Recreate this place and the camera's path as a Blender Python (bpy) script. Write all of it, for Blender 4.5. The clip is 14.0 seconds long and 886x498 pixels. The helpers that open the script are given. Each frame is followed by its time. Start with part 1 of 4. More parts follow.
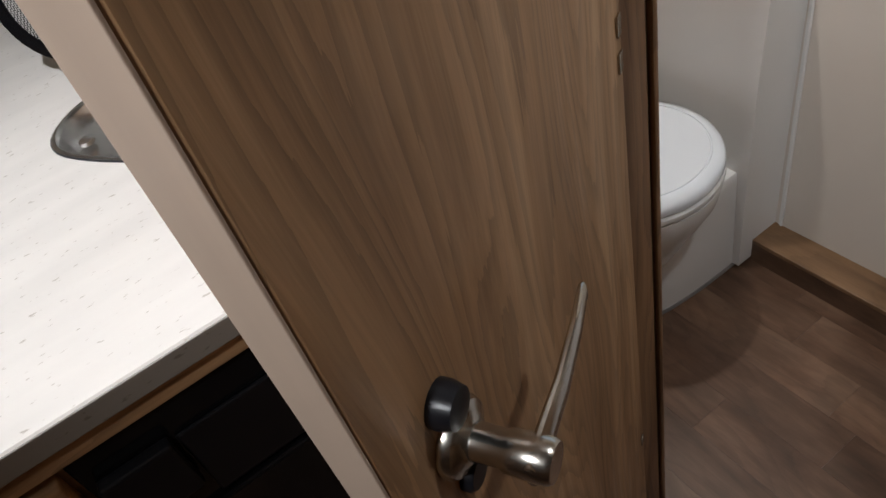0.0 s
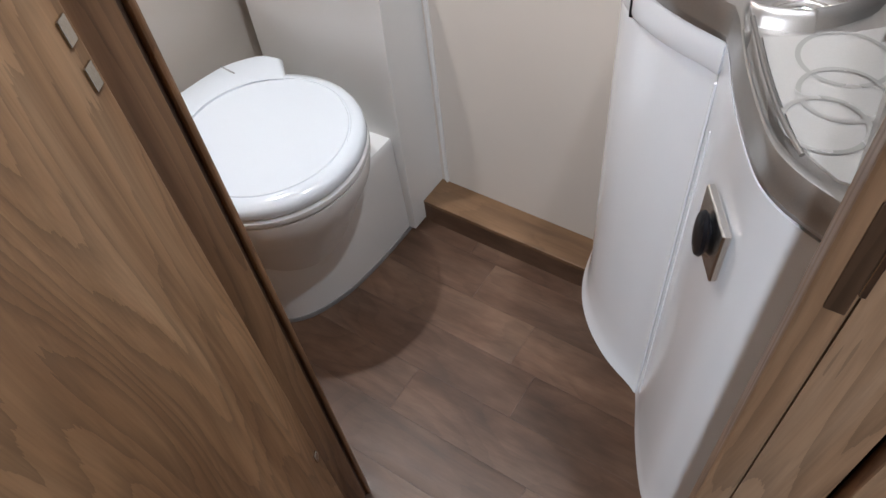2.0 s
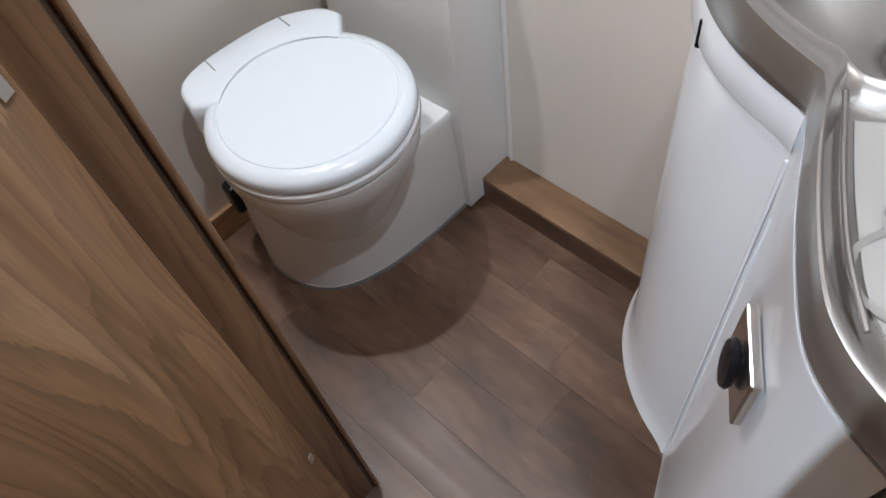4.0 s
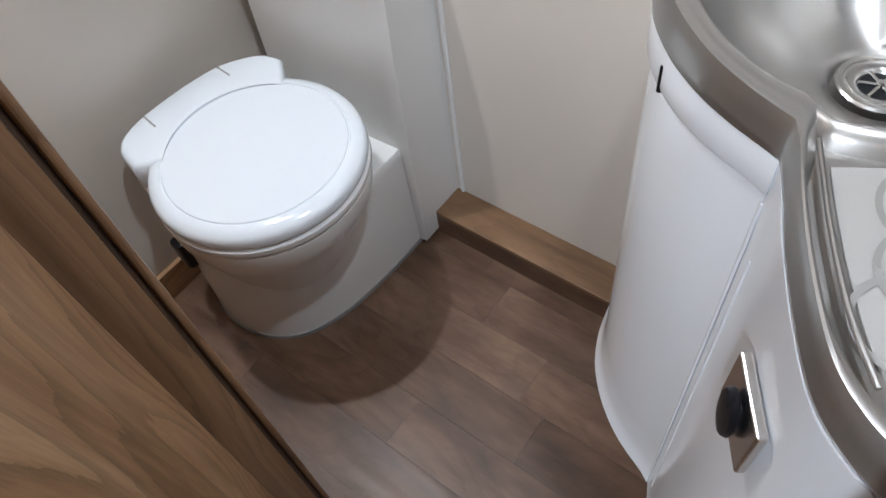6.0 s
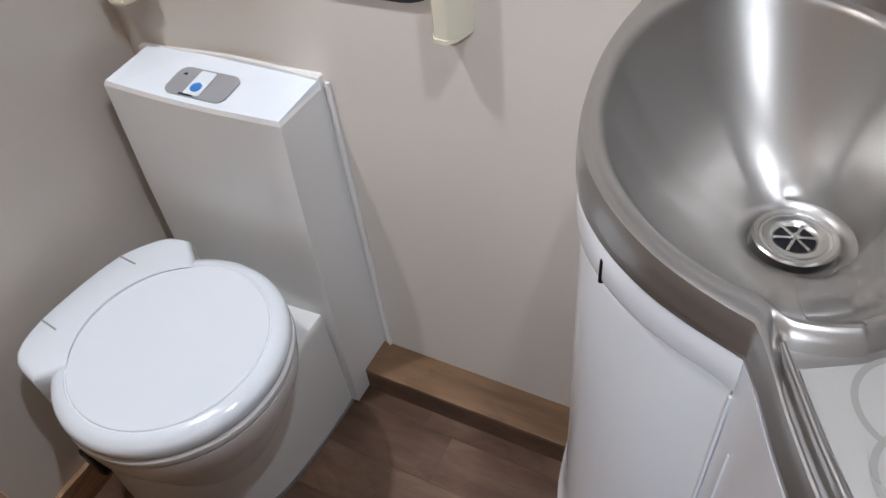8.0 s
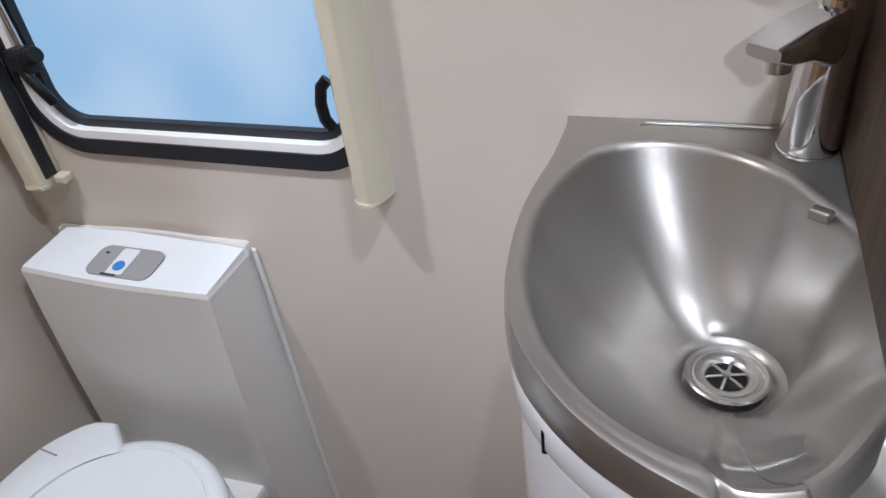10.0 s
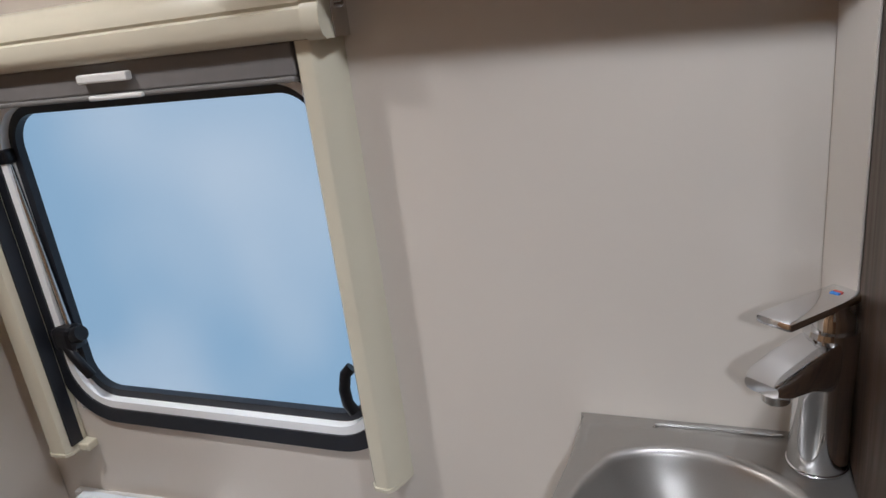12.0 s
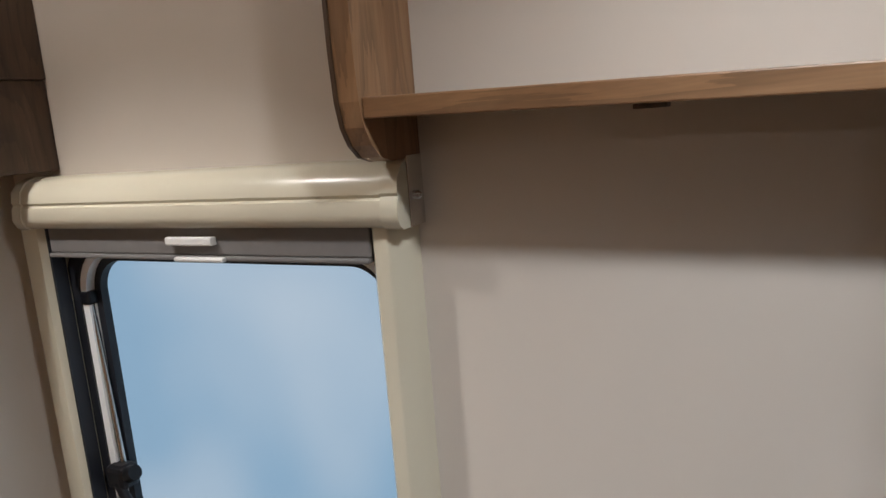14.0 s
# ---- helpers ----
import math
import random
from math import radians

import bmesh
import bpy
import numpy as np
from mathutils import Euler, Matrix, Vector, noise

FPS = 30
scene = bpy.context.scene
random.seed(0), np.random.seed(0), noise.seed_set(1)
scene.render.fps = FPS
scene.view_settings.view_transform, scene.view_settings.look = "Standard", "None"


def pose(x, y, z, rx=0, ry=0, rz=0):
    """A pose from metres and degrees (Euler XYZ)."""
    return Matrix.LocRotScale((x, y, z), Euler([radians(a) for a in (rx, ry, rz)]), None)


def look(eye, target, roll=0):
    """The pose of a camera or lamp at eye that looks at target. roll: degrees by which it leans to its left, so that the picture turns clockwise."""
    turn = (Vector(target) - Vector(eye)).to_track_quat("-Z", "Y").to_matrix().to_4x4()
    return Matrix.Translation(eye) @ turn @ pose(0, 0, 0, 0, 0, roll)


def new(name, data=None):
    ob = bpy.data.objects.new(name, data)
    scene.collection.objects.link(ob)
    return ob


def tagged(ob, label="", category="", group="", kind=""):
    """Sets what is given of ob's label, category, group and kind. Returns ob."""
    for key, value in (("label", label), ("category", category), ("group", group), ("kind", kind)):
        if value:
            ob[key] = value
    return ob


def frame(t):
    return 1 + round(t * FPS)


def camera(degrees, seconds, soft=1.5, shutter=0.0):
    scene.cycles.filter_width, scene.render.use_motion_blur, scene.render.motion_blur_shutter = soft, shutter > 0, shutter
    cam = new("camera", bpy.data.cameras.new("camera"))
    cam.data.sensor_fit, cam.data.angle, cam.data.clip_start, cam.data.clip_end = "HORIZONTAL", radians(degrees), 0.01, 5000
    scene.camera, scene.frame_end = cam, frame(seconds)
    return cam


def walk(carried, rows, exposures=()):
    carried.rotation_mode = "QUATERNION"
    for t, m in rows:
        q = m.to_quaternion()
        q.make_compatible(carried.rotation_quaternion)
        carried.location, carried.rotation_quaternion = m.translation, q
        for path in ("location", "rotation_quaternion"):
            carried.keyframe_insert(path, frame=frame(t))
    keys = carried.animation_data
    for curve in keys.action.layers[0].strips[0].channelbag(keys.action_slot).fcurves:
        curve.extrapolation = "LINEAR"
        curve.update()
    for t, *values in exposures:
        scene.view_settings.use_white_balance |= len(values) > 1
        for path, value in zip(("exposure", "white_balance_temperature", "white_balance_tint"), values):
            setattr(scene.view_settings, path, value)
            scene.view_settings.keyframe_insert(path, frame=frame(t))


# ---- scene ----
cam = camera(64.6, 14.0)
PATH = [
    (0, (1.507, -1.124, 1.303), (0.153, -0.548, -0.051), -17.6),
    (0.5, (1.489, -1.129, 1.286), (0.314, -0.284, -0.095), -14.8),
    (1, (1.547, -1.033, 1.279), (0.619, 0.012, -0.153), -14.0),
    (1.5, (1.54, -0.982, 1.26), (0.726, 0.064, -0.238), -9.5),
    (2, (1.525, -0.909, 1.234), (0.722, 0.064, -0.317), -8.3),
    (2.5, (1.519, -0.798, 1.215), (0.615, 0.031, -0.365), -9.9),
    (3, (1.511, -0.768, 1.201), (0.587, -0.06, -0.425), -11.2),
    (5.5, (1.489, -0.74, 1.203), (0.587, -0.018, -0.429), -13.2),
    (6, (1.469, -0.744, 1.211), (0.632, 0.094, -0.401), -10.1),
    (6.5, (1.463, -0.742, 1.213), (0.647, 0.17, -0.369), -9.0),
    (7, (1.45, -0.739, 1.223), (0.654, 0.264, -0.314), -7.8),
    (7.5, (1.43, -0.729, 1.239), (0.649, 0.357, -0.247), -7.5),
    (8, (1.414, -0.699, 1.238), (0.669, 0.496, -0.181), -7.6),
    (8.2, (1.408, -0.693, 1.246), (0.712, 0.554, -0.153), -7.4),
    (10.5, (1.418, -0.668, 1.278), (0.745, 0.887, 0.214), -7.6),
    (11, (1.424, -0.665, 1.311), (0.727, 0.966, 0.387), -7.4),
    (11.5, (1.42, -0.655, 1.337), (0.703, 1.035, 0.543), -7.4),
    (12, (1.416, -0.655, 1.37), (0.688, 1.087, 0.708), -7.3),
    (12.5, (1.412, -0.653, 1.404), (0.639, 1.117, 0.883), -7.1),
    (13, (1.409, -0.649, 1.422), (0.598, 1.121, 0.966), -6.3),
    (13.5, (1.41, -0.649, 1.434), (0.58, 1.126, 1.031), -4.9),
    (14, (1.404, -0.645, 1.454), (0.543, 1.123, 1.091), -4.4),
]
walk(cam, [(t, look(eye, target, roll)) for t, eye, target, roll in PATH],
     exposures=[(0, -0.8, 6900, 12), (0.5, -0.3, 7900, 14), (1.0, 0.0, 7000, 12), (1.5, -0.05, 6500, 12), (3.0, -0.08, 6300, 11), (5.5, -0.08, 6100, 9), (8.0, -0.33, 6200, 12), (10.5, -0.5, 6150, 13), (12.0, -0.76, 6350, 12), (14.0, -0.78, 6700, 11)])

# ---- light and world ----
world = bpy.data.worlds.new("world")
scene.world = world
world.use_nodes = True
wn = world.node_tree
sky = wn.nodes.new("ShaderNodeTexSky")
sky.sky_type, sky.sun_disc = "NISHITA", False
sky.sun_elevation, sky.sun_rotation = radians(35), radians(0)
wn.links.new(sky.outputs[0], wn.nodes["Background"].inputs[0])
wn.nodes["Background"].inputs[1].default_value = 0.1


def lamp(name, place, aim, watts, colour, radius, cone):
    data = bpy.data.lights.new(name, "SPOT")
    data.energy, data.color, data.shadow_soft_size = watts, colour, radius
    data.spot_size, data.spot_blend = radians(cone), 1.0
    ob = new(name, data)
    ob.matrix_world = look(place, aim)
    return ob


CEIL = 1.92
WARM = (0.97, 0.97, 0.97)
COOL = (0.89, 0.97, 1.06)
SPOTS = [(0.57, -0.40), (1.51, -0.43)]
# unseen kitchen lamps, added to brighten the worktop and washroom
KITCHEN_FILL = [(0.75, -1.35), (1.64, -1.75)]
lamp("spot_lamp", (0.57, -0.40, CEIL - 0.03), (0.86, -0.37, 0.0), 43.0, WARM, 0.024, 100)
lamp("spot_lamp", (1.51, -0.43, CEIL - 0.03), (1.25, -0.28, 0.0), 31.0, COOL, 0.022, 128)
lamp("spot_lamp", (0.75, -1.35, CEIL - 0.03), (0.75, -1.30, 0.0), 74.0, COOL, 0.03, 136)
# added fill, aimed through the doorway at the wall and vanity
lamp("spot_lamp", (1.64, -1.75, CEIL - 0.03), (1.08, -0.02, 0.08), 76.0, COOL, 0.03, 62)


# ---- materials ----
def material(name, colour, rough=0.5, metal=0.0, vary=0.06, scale=8.0, bump=0.0, bump_scale=200.0, stretch=(1, 1, 1), rough_vary=0.08, coat=0.0):
    m = bpy.data.materials.new(name)
    m.use_nodes = True
    n, l = m.node_tree.nodes, m.node_tree.links
    b = n["Principled BSDF"]
    co = n.new("ShaderNodeTexCoord")
    mp = n.new("ShaderNodeMapping")
    mp.inputs["Scale"].default_value = stretch
    l.new(co.outputs["Object"], mp.inputs["Vector"])
    big = n.new("ShaderNodeTexNoise")
    big.inputs["Scale"].default_value, big.inputs["Detail"].default_value = scale, 6
    l.new(mp.outputs[0], big.inputs["Vector"])
    ramp = n.new("ShaderNodeValToRGB")
    ramp.color_ramp.elements[0].position, ramp.color_ramp.elements[1].position = 0.3, 0.7
    ramp.color_ramp.elements[0].color = (*[c * (1 - vary) for c in colour], 1)
    ramp.color_ramp.elements[1].color = (*[min(1, c * (1 + vary)) for c in colour], 1)
    l.new(big.outputs["Fac"], ramp.inputs["Fac"])
    l.new(ramp.outputs["Color"], b.inputs["Base Color"])
    fine = n.new("ShaderNodeTexNoise")
    fine.inputs["Scale"].default_value, fine.inputs["Detail"].default_value = bump_scale, 4
    l.new(mp.outputs[0], fine.inputs["Vector"])
    mr = n.new("ShaderNodeMapRange")
    mr.inputs["To Min"].default_value, mr.inputs["To Max"].default_value = max(0.02, rough - rough_vary), min(1, rough + rough_vary)
    l.new(big.outputs["Fac"], mr.inputs["Value"])
    l.new(mr.outputs[0], b.inputs["Roughness"])
    b.inputs["Metallic"].default_value = metal
    b.inputs["Coat Weight"].default_value = coat
    if bump:
        bp = n.new("ShaderNodeBump")
        bp.inputs["Strength"].default_value, bp.inputs["Distance"].default_value = bump, 0.001
        l.new(fine.outputs["Fac"], bp.inputs["Height"])
        l.new(bp.outputs[0], b.inputs["Normal"])
    return m


def wood(name, dark, mid, light, axis="z", rough=0.42, across=17.0, along=1.0, random_shift=False, rings=34.0, lines=0.74, swirl=0.20, blotch=0.06):
    """Wavy banded grain along one axis: broad bands, thin dark growth lines and fine pores."""
    m = bpy.data.materials.new(name)
    m.use_nodes = True
    n, l = m.node_tree.nodes, m.node_tree.links
    b = n["Principled BSDF"]
    i = "xyz".index(axis)

    def scaled(src, a, c):
        mp = n.new("ShaderNodeMapping")
        sc = [a] * 3
        sc[i] = c
        mp.inputs["Scale"].default_value = sc
        l.new(src, mp.inputs["Vector"])
        return mp.outputs[0]

    def noisy(src, detail, roughness=0.5):
        t = n.new("ShaderNodeTexNoise")
        t.inputs["Scale"].default_value, t.inputs["Detail"].default_value, t.inputs["Roughness"].default_value = 1.0, detail, roughness
        l.new(src, t.inputs["Vector"])
        return t

    def ranged(src, f0, f1, t0, t1):
        r = n.new("ShaderNodeMapRange")
        for key, v in (("From Min", f0), ("From Max", f1), ("To Min", t0), ("To Max", t1)):
            r.inputs[key].default_value = v
        l.new(src, r.inputs["Value"])
        return r.outputs[0]

    def times(col, fac):
        v = n.new("ShaderNodeVectorMath")
        v.operation = "SCALE"
        l.new(col, v.inputs[0])
        l.new(fac, v.inputs["Scale"])
        return v.outputs[0]
    src = n.new("ShaderNodeTexCoord").outputs["Object"]
    if random_shift:
        info = n.new("ShaderNodeObjectInfo")
        comb = n.new("ShaderNodeCombineXYZ")
        for k in range(3):
            l.new(info.outputs["Random"], comb.inputs[k])
        add = n.new("ShaderNodeVectorMath")
        add.operation = "MULTIPLY_ADD"
        l.new(comb.outputs[0], add.inputs[0])
        add.inputs[1].default_value = (37.3, 25.1, 13.7)
        l.new(src, add.inputs[2])
        src = add.outputs[0]
    warp = noisy(scaled(src, 3.4, 0.9), 2)
    mix = n.new("ShaderNodeVectorMath")
    mix.operation = "MULTIPLY_ADD"
    l.new(warp.outputs["Color"], mix.inputs[0])
    mix.inputs[1].default_value = (swirl, swirl, swirl)
    l.new(src, mix.inputs[2])
    warped = mix.outputs[0]
    band = noisy(scaled(warped, across, along), 8, 0.60)
    ramp = n.new("ShaderNodeValToRGB")
    e = ramp.color_ramp.elements
    e[0].position, e[1].position = 0.34, 0.66
    e[0].color, e[1].color = (*dark, 1), (*light, 1)
    e.new(0.5).color = (*mid, 1)
    l.new(band.outputs["Fac"], ramp.inputs["Fac"])
    field = noisy(scaled(warped, across * 0.36, along * 0.55), 2, 0.45)
    wob = noisy(scaled(src, 160.0, 4.0), 3, 0.6)
    ad = n.new("ShaderNodeMath")
    ad.operation = "MULTIPLY_ADD"
    l.new(wob.outputs["Fac"], ad.inputs[0])
    ad.inputs[1].default_value = 0.022
    l.new(field.outputs["Fac"], ad.inputs[2])
    fr = n.new("ShaderNodeMath")
    fr.operation = "MULTIPLY"
    l.new(ad.outputs[0], fr.inputs[0])
    fr.inputs[1].default_value = rings
    saw = n.new("ShaderNodeMath")
    saw.operation = "FRACT"
    l.new(fr.outputs[0], saw.inputs[0])
    line = noisy(scaled(warped, across * 4.0, along * 0.6), 4, 0.55)
    pore = noisy(scaled(warped, 480.0, 14.0), 3)
    out = times(ramp.outputs["Color"], ranged(saw.outputs[0], 0.0, 0.55, lines, 1.06))
    out = times(out, ranged(line.outputs["Fac"], 0.36, 0.52, 0.5 + lines / 2, 1.02))
    out = times(out, ranged(pore.outputs["Fac"], 0.3, 0.6, 0.90, 1.03))
    blot = noisy(scaled(src, 9.0, 5.0), 3, 0.55)
    out = times(out, ranged(blot.outputs["Fac"], 0.32, 0.68, 1 - blotch, 1 + blotch * 0.6))
    if random_shift:
        out = times(out, ranged(info.outputs["Random"], 0, 1, 0.82, 1.14))
    l.new(out, b.inputs["Base Color"])
    l.new(ranged(line.outputs["Fac"], 0.3, 0.7, rough + 0.1, rough - 0.06), b.inputs["Roughness"])
    bp = n.new("ShaderNodeBump")
    bp.inputs["Strength"].default_value, bp.inputs["Distance"].default_value = 0.2, 0.0006
    l.new(pore.outputs["Fac"], bp.inputs["Height"])
    l.new(bp.outputs[0], b.inputs["Normal"])
    return m


def glow(name, colour, strength):
    m = bpy.data.materials.new(name)
    m.use_nodes = True
    b = m.node_tree.nodes["Principled BSDF"]
    b.inputs["Base Color"].default_value = (*colour, 1)
    b.inputs["Emission Color"].default_value = (*colour, 1)
    b.inputs["Emission Strength"].default_value = strength
    return m


OAK = ((0.255, 0.134, 0.062), (0.375, 0.215, 0.108), (0.475, 0.298, 0.165))
M_DOOR = wood("oak_laminate_vertical", *OAK)
# darker oak: the shelf's own tone, and painted shade on the hinge jamb
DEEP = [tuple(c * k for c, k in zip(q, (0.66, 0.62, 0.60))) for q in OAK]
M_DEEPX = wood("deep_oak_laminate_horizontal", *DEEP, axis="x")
M_DEEPZ = wood("deep_and_shaded_oak_vertical", *DEEP)
# oak with the pinkish light on the strike side put into its colour
ROSE_LIT = [tuple(c * k for c, k in zip(q, (0.74, 0.78, 0.90))) for q in OAK]
M_JAMB = wood("rosy_lit_oak_vertical", *ROSE_LIT)
M_OAKX = wood("oak_laminate_horizontal", *OAK, axis="x")
M_OAKY = wood("oak_laminate_along", *OAK, axis="y")
M_DARKWOOD = wood("dark_oak_laminate", (0.045, 0.024, 0.013), (0.074, 0.041, 0.023), (0.105, 0.062, 0.036))
M_FLOOR = wood("vinyl_plank", (0.082, 0.040, 0.022), (0.128, 0.069, 0.041), (0.180, 0.106, 0.067), axis="x", rough=0.40, across=12, along=3.4, random_shift=True, rings=16.0, lines=0.90, swirl=0.12, blotch=0.36)
M_LEDGE = wood("vinyl_ledge", (0.125, 0.066, 0.031), (0.185, 0.102, 0.051), (0.245, 0.142, 0.076), axis="x", rough=0.4, across=16, along=2.5, random_shift=True, rings=16.0, lines=0.88, swirl=0.06, blotch=0.12)
M_WALL = material("wall_laminate", (0.625, 0.568, 0.505), 0.38, vary=0.02, scale=3, bump=0.04, bump_scale=300)
M_CEIL = material("ceiling_laminate", (0.72, 0.70, 0.66), 0.5, vary=0.03, scale=4)
M_CREAM = material("cream_plastic", (0.64, 0.595, 0.47), 0.22, vary=0.03, scale=6, bump=0.02)
M_TOILET = material("white_plastic", (0.80, 0.80, 0.79), 0.22, vary=0.015, scale=5, rough_vary=0.05)
M_LID = material("white_gloss_plastic", (0.77, 0.82, 0.87), 0.15, vary=0.01, scale=5, rough_vary=0.04)
M_TOWER = material("white_satin_plastic", (0.72, 0.71, 0.69), 0.35, vary=0.015, scale=4, bump=0.03, bump_scale=600)
M_VANITY = material("white_gloss_moulding", (0.82, 0.835, 0.86), 0.14, vary=0.015, scale=4, rough_vary=0.05, coat=0.3)
M_BASIN = material("pearl_grey_moulding", (0.345, 0.325, 0.303), 0.36, metal=0.80, vary=0.03, scale=900, rough_vary=0.01, coat=0.7, bump=0.05, bump_scale=1500)
M_CHROME = material("chrome", (0.75, 0.75, 0.76), 0.06, metal=1.0, vary=0.02, rough_vary=0.02)
M_STEEL = material("brushed_steel", (0.70, 0.69, 0.67), 0.25, metal=1.0, vary=0.02, scale=40, rough_vary=0.015)
M_NICKEL = material("satin_nickel", (0.55, 0.52, 0.47), 0.22, metal=1.0, vary=0.04)
M_BLACK = material("black_plastic", (0.007, 0.007, 0.009), 0.35, vary=0.1, scale=20)
M_RUBBER = material("black_rubber", (0.010, 0.012, 0.018), 0.5, vary=0.2, scale=20)
M_GLOSSBLACK = material("black_gloss", (0.006, 0.006, 0.007), 0.12, vary=0.1, scale=10)
M_GREYPANEL = material("grey_control_plate", (0.30, 0.30, 0.31), 0.35, vary=0.02)
M_BLUE = material("blue_button", (0.04, 0.22, 0.62), 0.35, vary=0.03)
M_RED = material("red_dot", (0.6, 0.05, 0.03), 0.35)
M_GREYBLIND = material("grey_blind_fabric", (0.16, 0.15, 0.145), 0.7, vary=0.05, scale=60, bump=0.1, bump_scale=900)
M_GASKET = material("grey_gasket", (0.30, 0.30, 0.30), 0.5)
M_EDGE = material("pale_door_edging", (0.42, 0.315, 0.245), 0.45, vary=0.05, scale=10, stretch=(6, 6, 0.6))
# near-white colour stands in for daylight shining through the pane's edge
M_WHITESTRIP = material("backlit_window_edge", (0.92, 0.93, 0.94), 0.35, vary=0.01)
for M in (M_BLACK, M_GLOSSBLACK):
    M.node_tree.nodes["Principled BSDF"].inputs["Specular IOR Level"].default_value = 0.3
M_TRAY = material("pale_tray_satin", (0.46, 0.44, 0.415), 0.26, metal=0.35, vary=0.02, scale=700, rough_vary=0.02, coat=0.3)
M_GREYLINE = material("grey_hoop", (0.33, 0.315, 0.295), 0.26, metal=0.35)


def worktop_material(colour):
    m = material("stone_print_laminate", colour, 0.42, vary=0.05, scale=7, stretch=(3, 0.6, 3), bump=0.05)
    n, l = m.node_tree.nodes, m.node_tree.links
    b = n["Principled BSDF"]
    v = n.new("ShaderNodeTexNoise")
    v.inputs["Scale"].default_value, v.inputs["Detail"].default_value = 160, 2
    co = n.new("ShaderNodeTexCoord")
    mp = n.new("ShaderNodeMapping")
    mp.inputs["Scale"].default_value = (1, 0.35, 1)
    l.new(co.outputs["Object"], mp.inputs["Vector"])
    l.new(mp.outputs[0], v.inputs["Vector"])
    r = n.new("ShaderNodeValToRGB")
    r.color_ramp.elements[0].position, r.color_ramp.elements[0].color = 0.28, (0.66, 0.62, 0.58, 1)
    r.color_ramp.elements[1].position, r.color_ramp.elements[1].color = 0.34, (1, 1, 1, 1)
    l.new(v.outputs["Fac"], r.inputs["Fac"])
    old = b.inputs["Base Color"].links[0].from_socket
    mx = n.new("ShaderNodeMix")
    mx.data_type, mx.blend_type = "RGBA", "MULTIPLY"
    mx.inputs["Factor"].default_value = 1.0
    l.new(old, mx.inputs["A"])
    l.new(r.outputs["Color"], mx.inputs["B"])
    l.new(mx.outputs["Result"], b.inputs["Base Color"])
    return m


M_WORKTOP = worktop_material((0.80, 0.76, 0.72))
# same print, darkened because the aisle-side edge lies in shade
M_WORKTOP_SHADED = worktop_material((0.25, 0.225, 0.20))


def frosted():
    m = bpy.data.materials.new("frosted_acrylic")
    m.use_nodes = True
    b = m.node_tree.nodes["Principled BSDF"]
    b.inputs["Base Color"].default_value = (0.86, 0.93, 1.0, 1)
    b.inputs["Roughness"].default_value = 0.28
    b.inputs["Transmission Weight"].default_value = 1.0
    b.inputs["IOR"].default_value = 1.1
    return m


M_PANE = frosted()


def daylight():
    m = bpy.data.materials.new("outside_daylight")
    m.use_nodes = True
    n, l = m.node_tree.nodes, m.node_tree.links
    co = n.new("ShaderNodeTexCoord")
    no = n.new("ShaderNodeTexNoise")
    no.inputs["Scale"].default_value, no.inputs["Detail"].default_value = 1.6, 2
    l.new(co.outputs["Object"], no.inputs["Vector"])
    r = n.new("ShaderNodeValToRGB")
    r.color_ramp.elements[0].position, r.color_ramp.elements[0].color = 0.35, (0.40, 0.61, 0.80, 1)
    r.color_ramp.elements[1].position, r.color_ramp.elements[1].color = 0.66, (0.84, 0.91, 0.98, 1)
    l.new(no.outputs["Fac"], r.inputs["Fac"])
    e = n.new("ShaderNodeEmission")
    e.inputs["Strength"].default_value = 1.2
    l.new(r.outputs["Color"], e.inputs["Color"])
    l.new(e.outputs[0], n["Material Output"].inputs["Surface"])
    return m


M_DAY = daylight()


# ---- mesh helpers ----
def mesh_object(name, bm, mat, smooth=False):
    me = bpy.data.meshes.new(name)
    bmesh.ops.recalc_face_normals(bm, faces=bm.faces)
    bm.to_mesh(me)
    bm.free()
    me.materials.append(mat)
    if smooth:
        for p in me.polygons:
            p.use_smooth = True
        me.set_sharp_from_angle(angle=radians(42))
    return new(name, me)


def part(name, bm, mat, parent=None, label="", smooth=False):
    ob = mesh_object(name, bm, mat, smooth)
    if parent is not None:
        ob.parent = parent
        ob.matrix_parent_inverse = parent.matrix_world.inverted()
    if label:
        ob["label"] = label
    return ob


def thing(name, x, y, z, label, category, group="", kind="", m=None):
    ob = new(name)
    ob.empty_display_size = 0.05
    ob.matrix_world = m if m is not None else Matrix.Translation((x, y, z))
    bpy.context.view_layer.update()
    return tagged(ob, label, category, group, kind)


def local(name, bm, mat, parent, label="", smooth=False):
    """A part whose mesh is given in its parent's own axes."""
    ob = mesh_object(name, bm, mat, smooth)
    ob.parent = parent
    if label:
        ob["label"] = label
    return ob


def box(x0, x1, y0, y1, z0, z1, bevel=0.0, bm=None, seg=2):
    b = bmesh.new()
    bmesh.ops.create_cube(b, size=1)
    for v in b.verts:
        v.co = Vector((x0 + (v.co.x + 0.5) * (x1 - x0), y0 + (v.co.y + 0.5) * (y1 - y0), z0 + (v.co.z + 0.5) * (z1 - z0)))
    if bevel:
        bmesh.ops.bevel(b, geom=b.edges[:], offset=bevel, segments=seg, affect="EDGES", profile=0.5)
    if bm is None:
        return b
    tmp = bpy.data.meshes.new("tmp")
    b.to_mesh(tmp)
    b.free()
    bm.from_mesh(tmp)
    bpy.data.meshes.remove(tmp)
    return bm


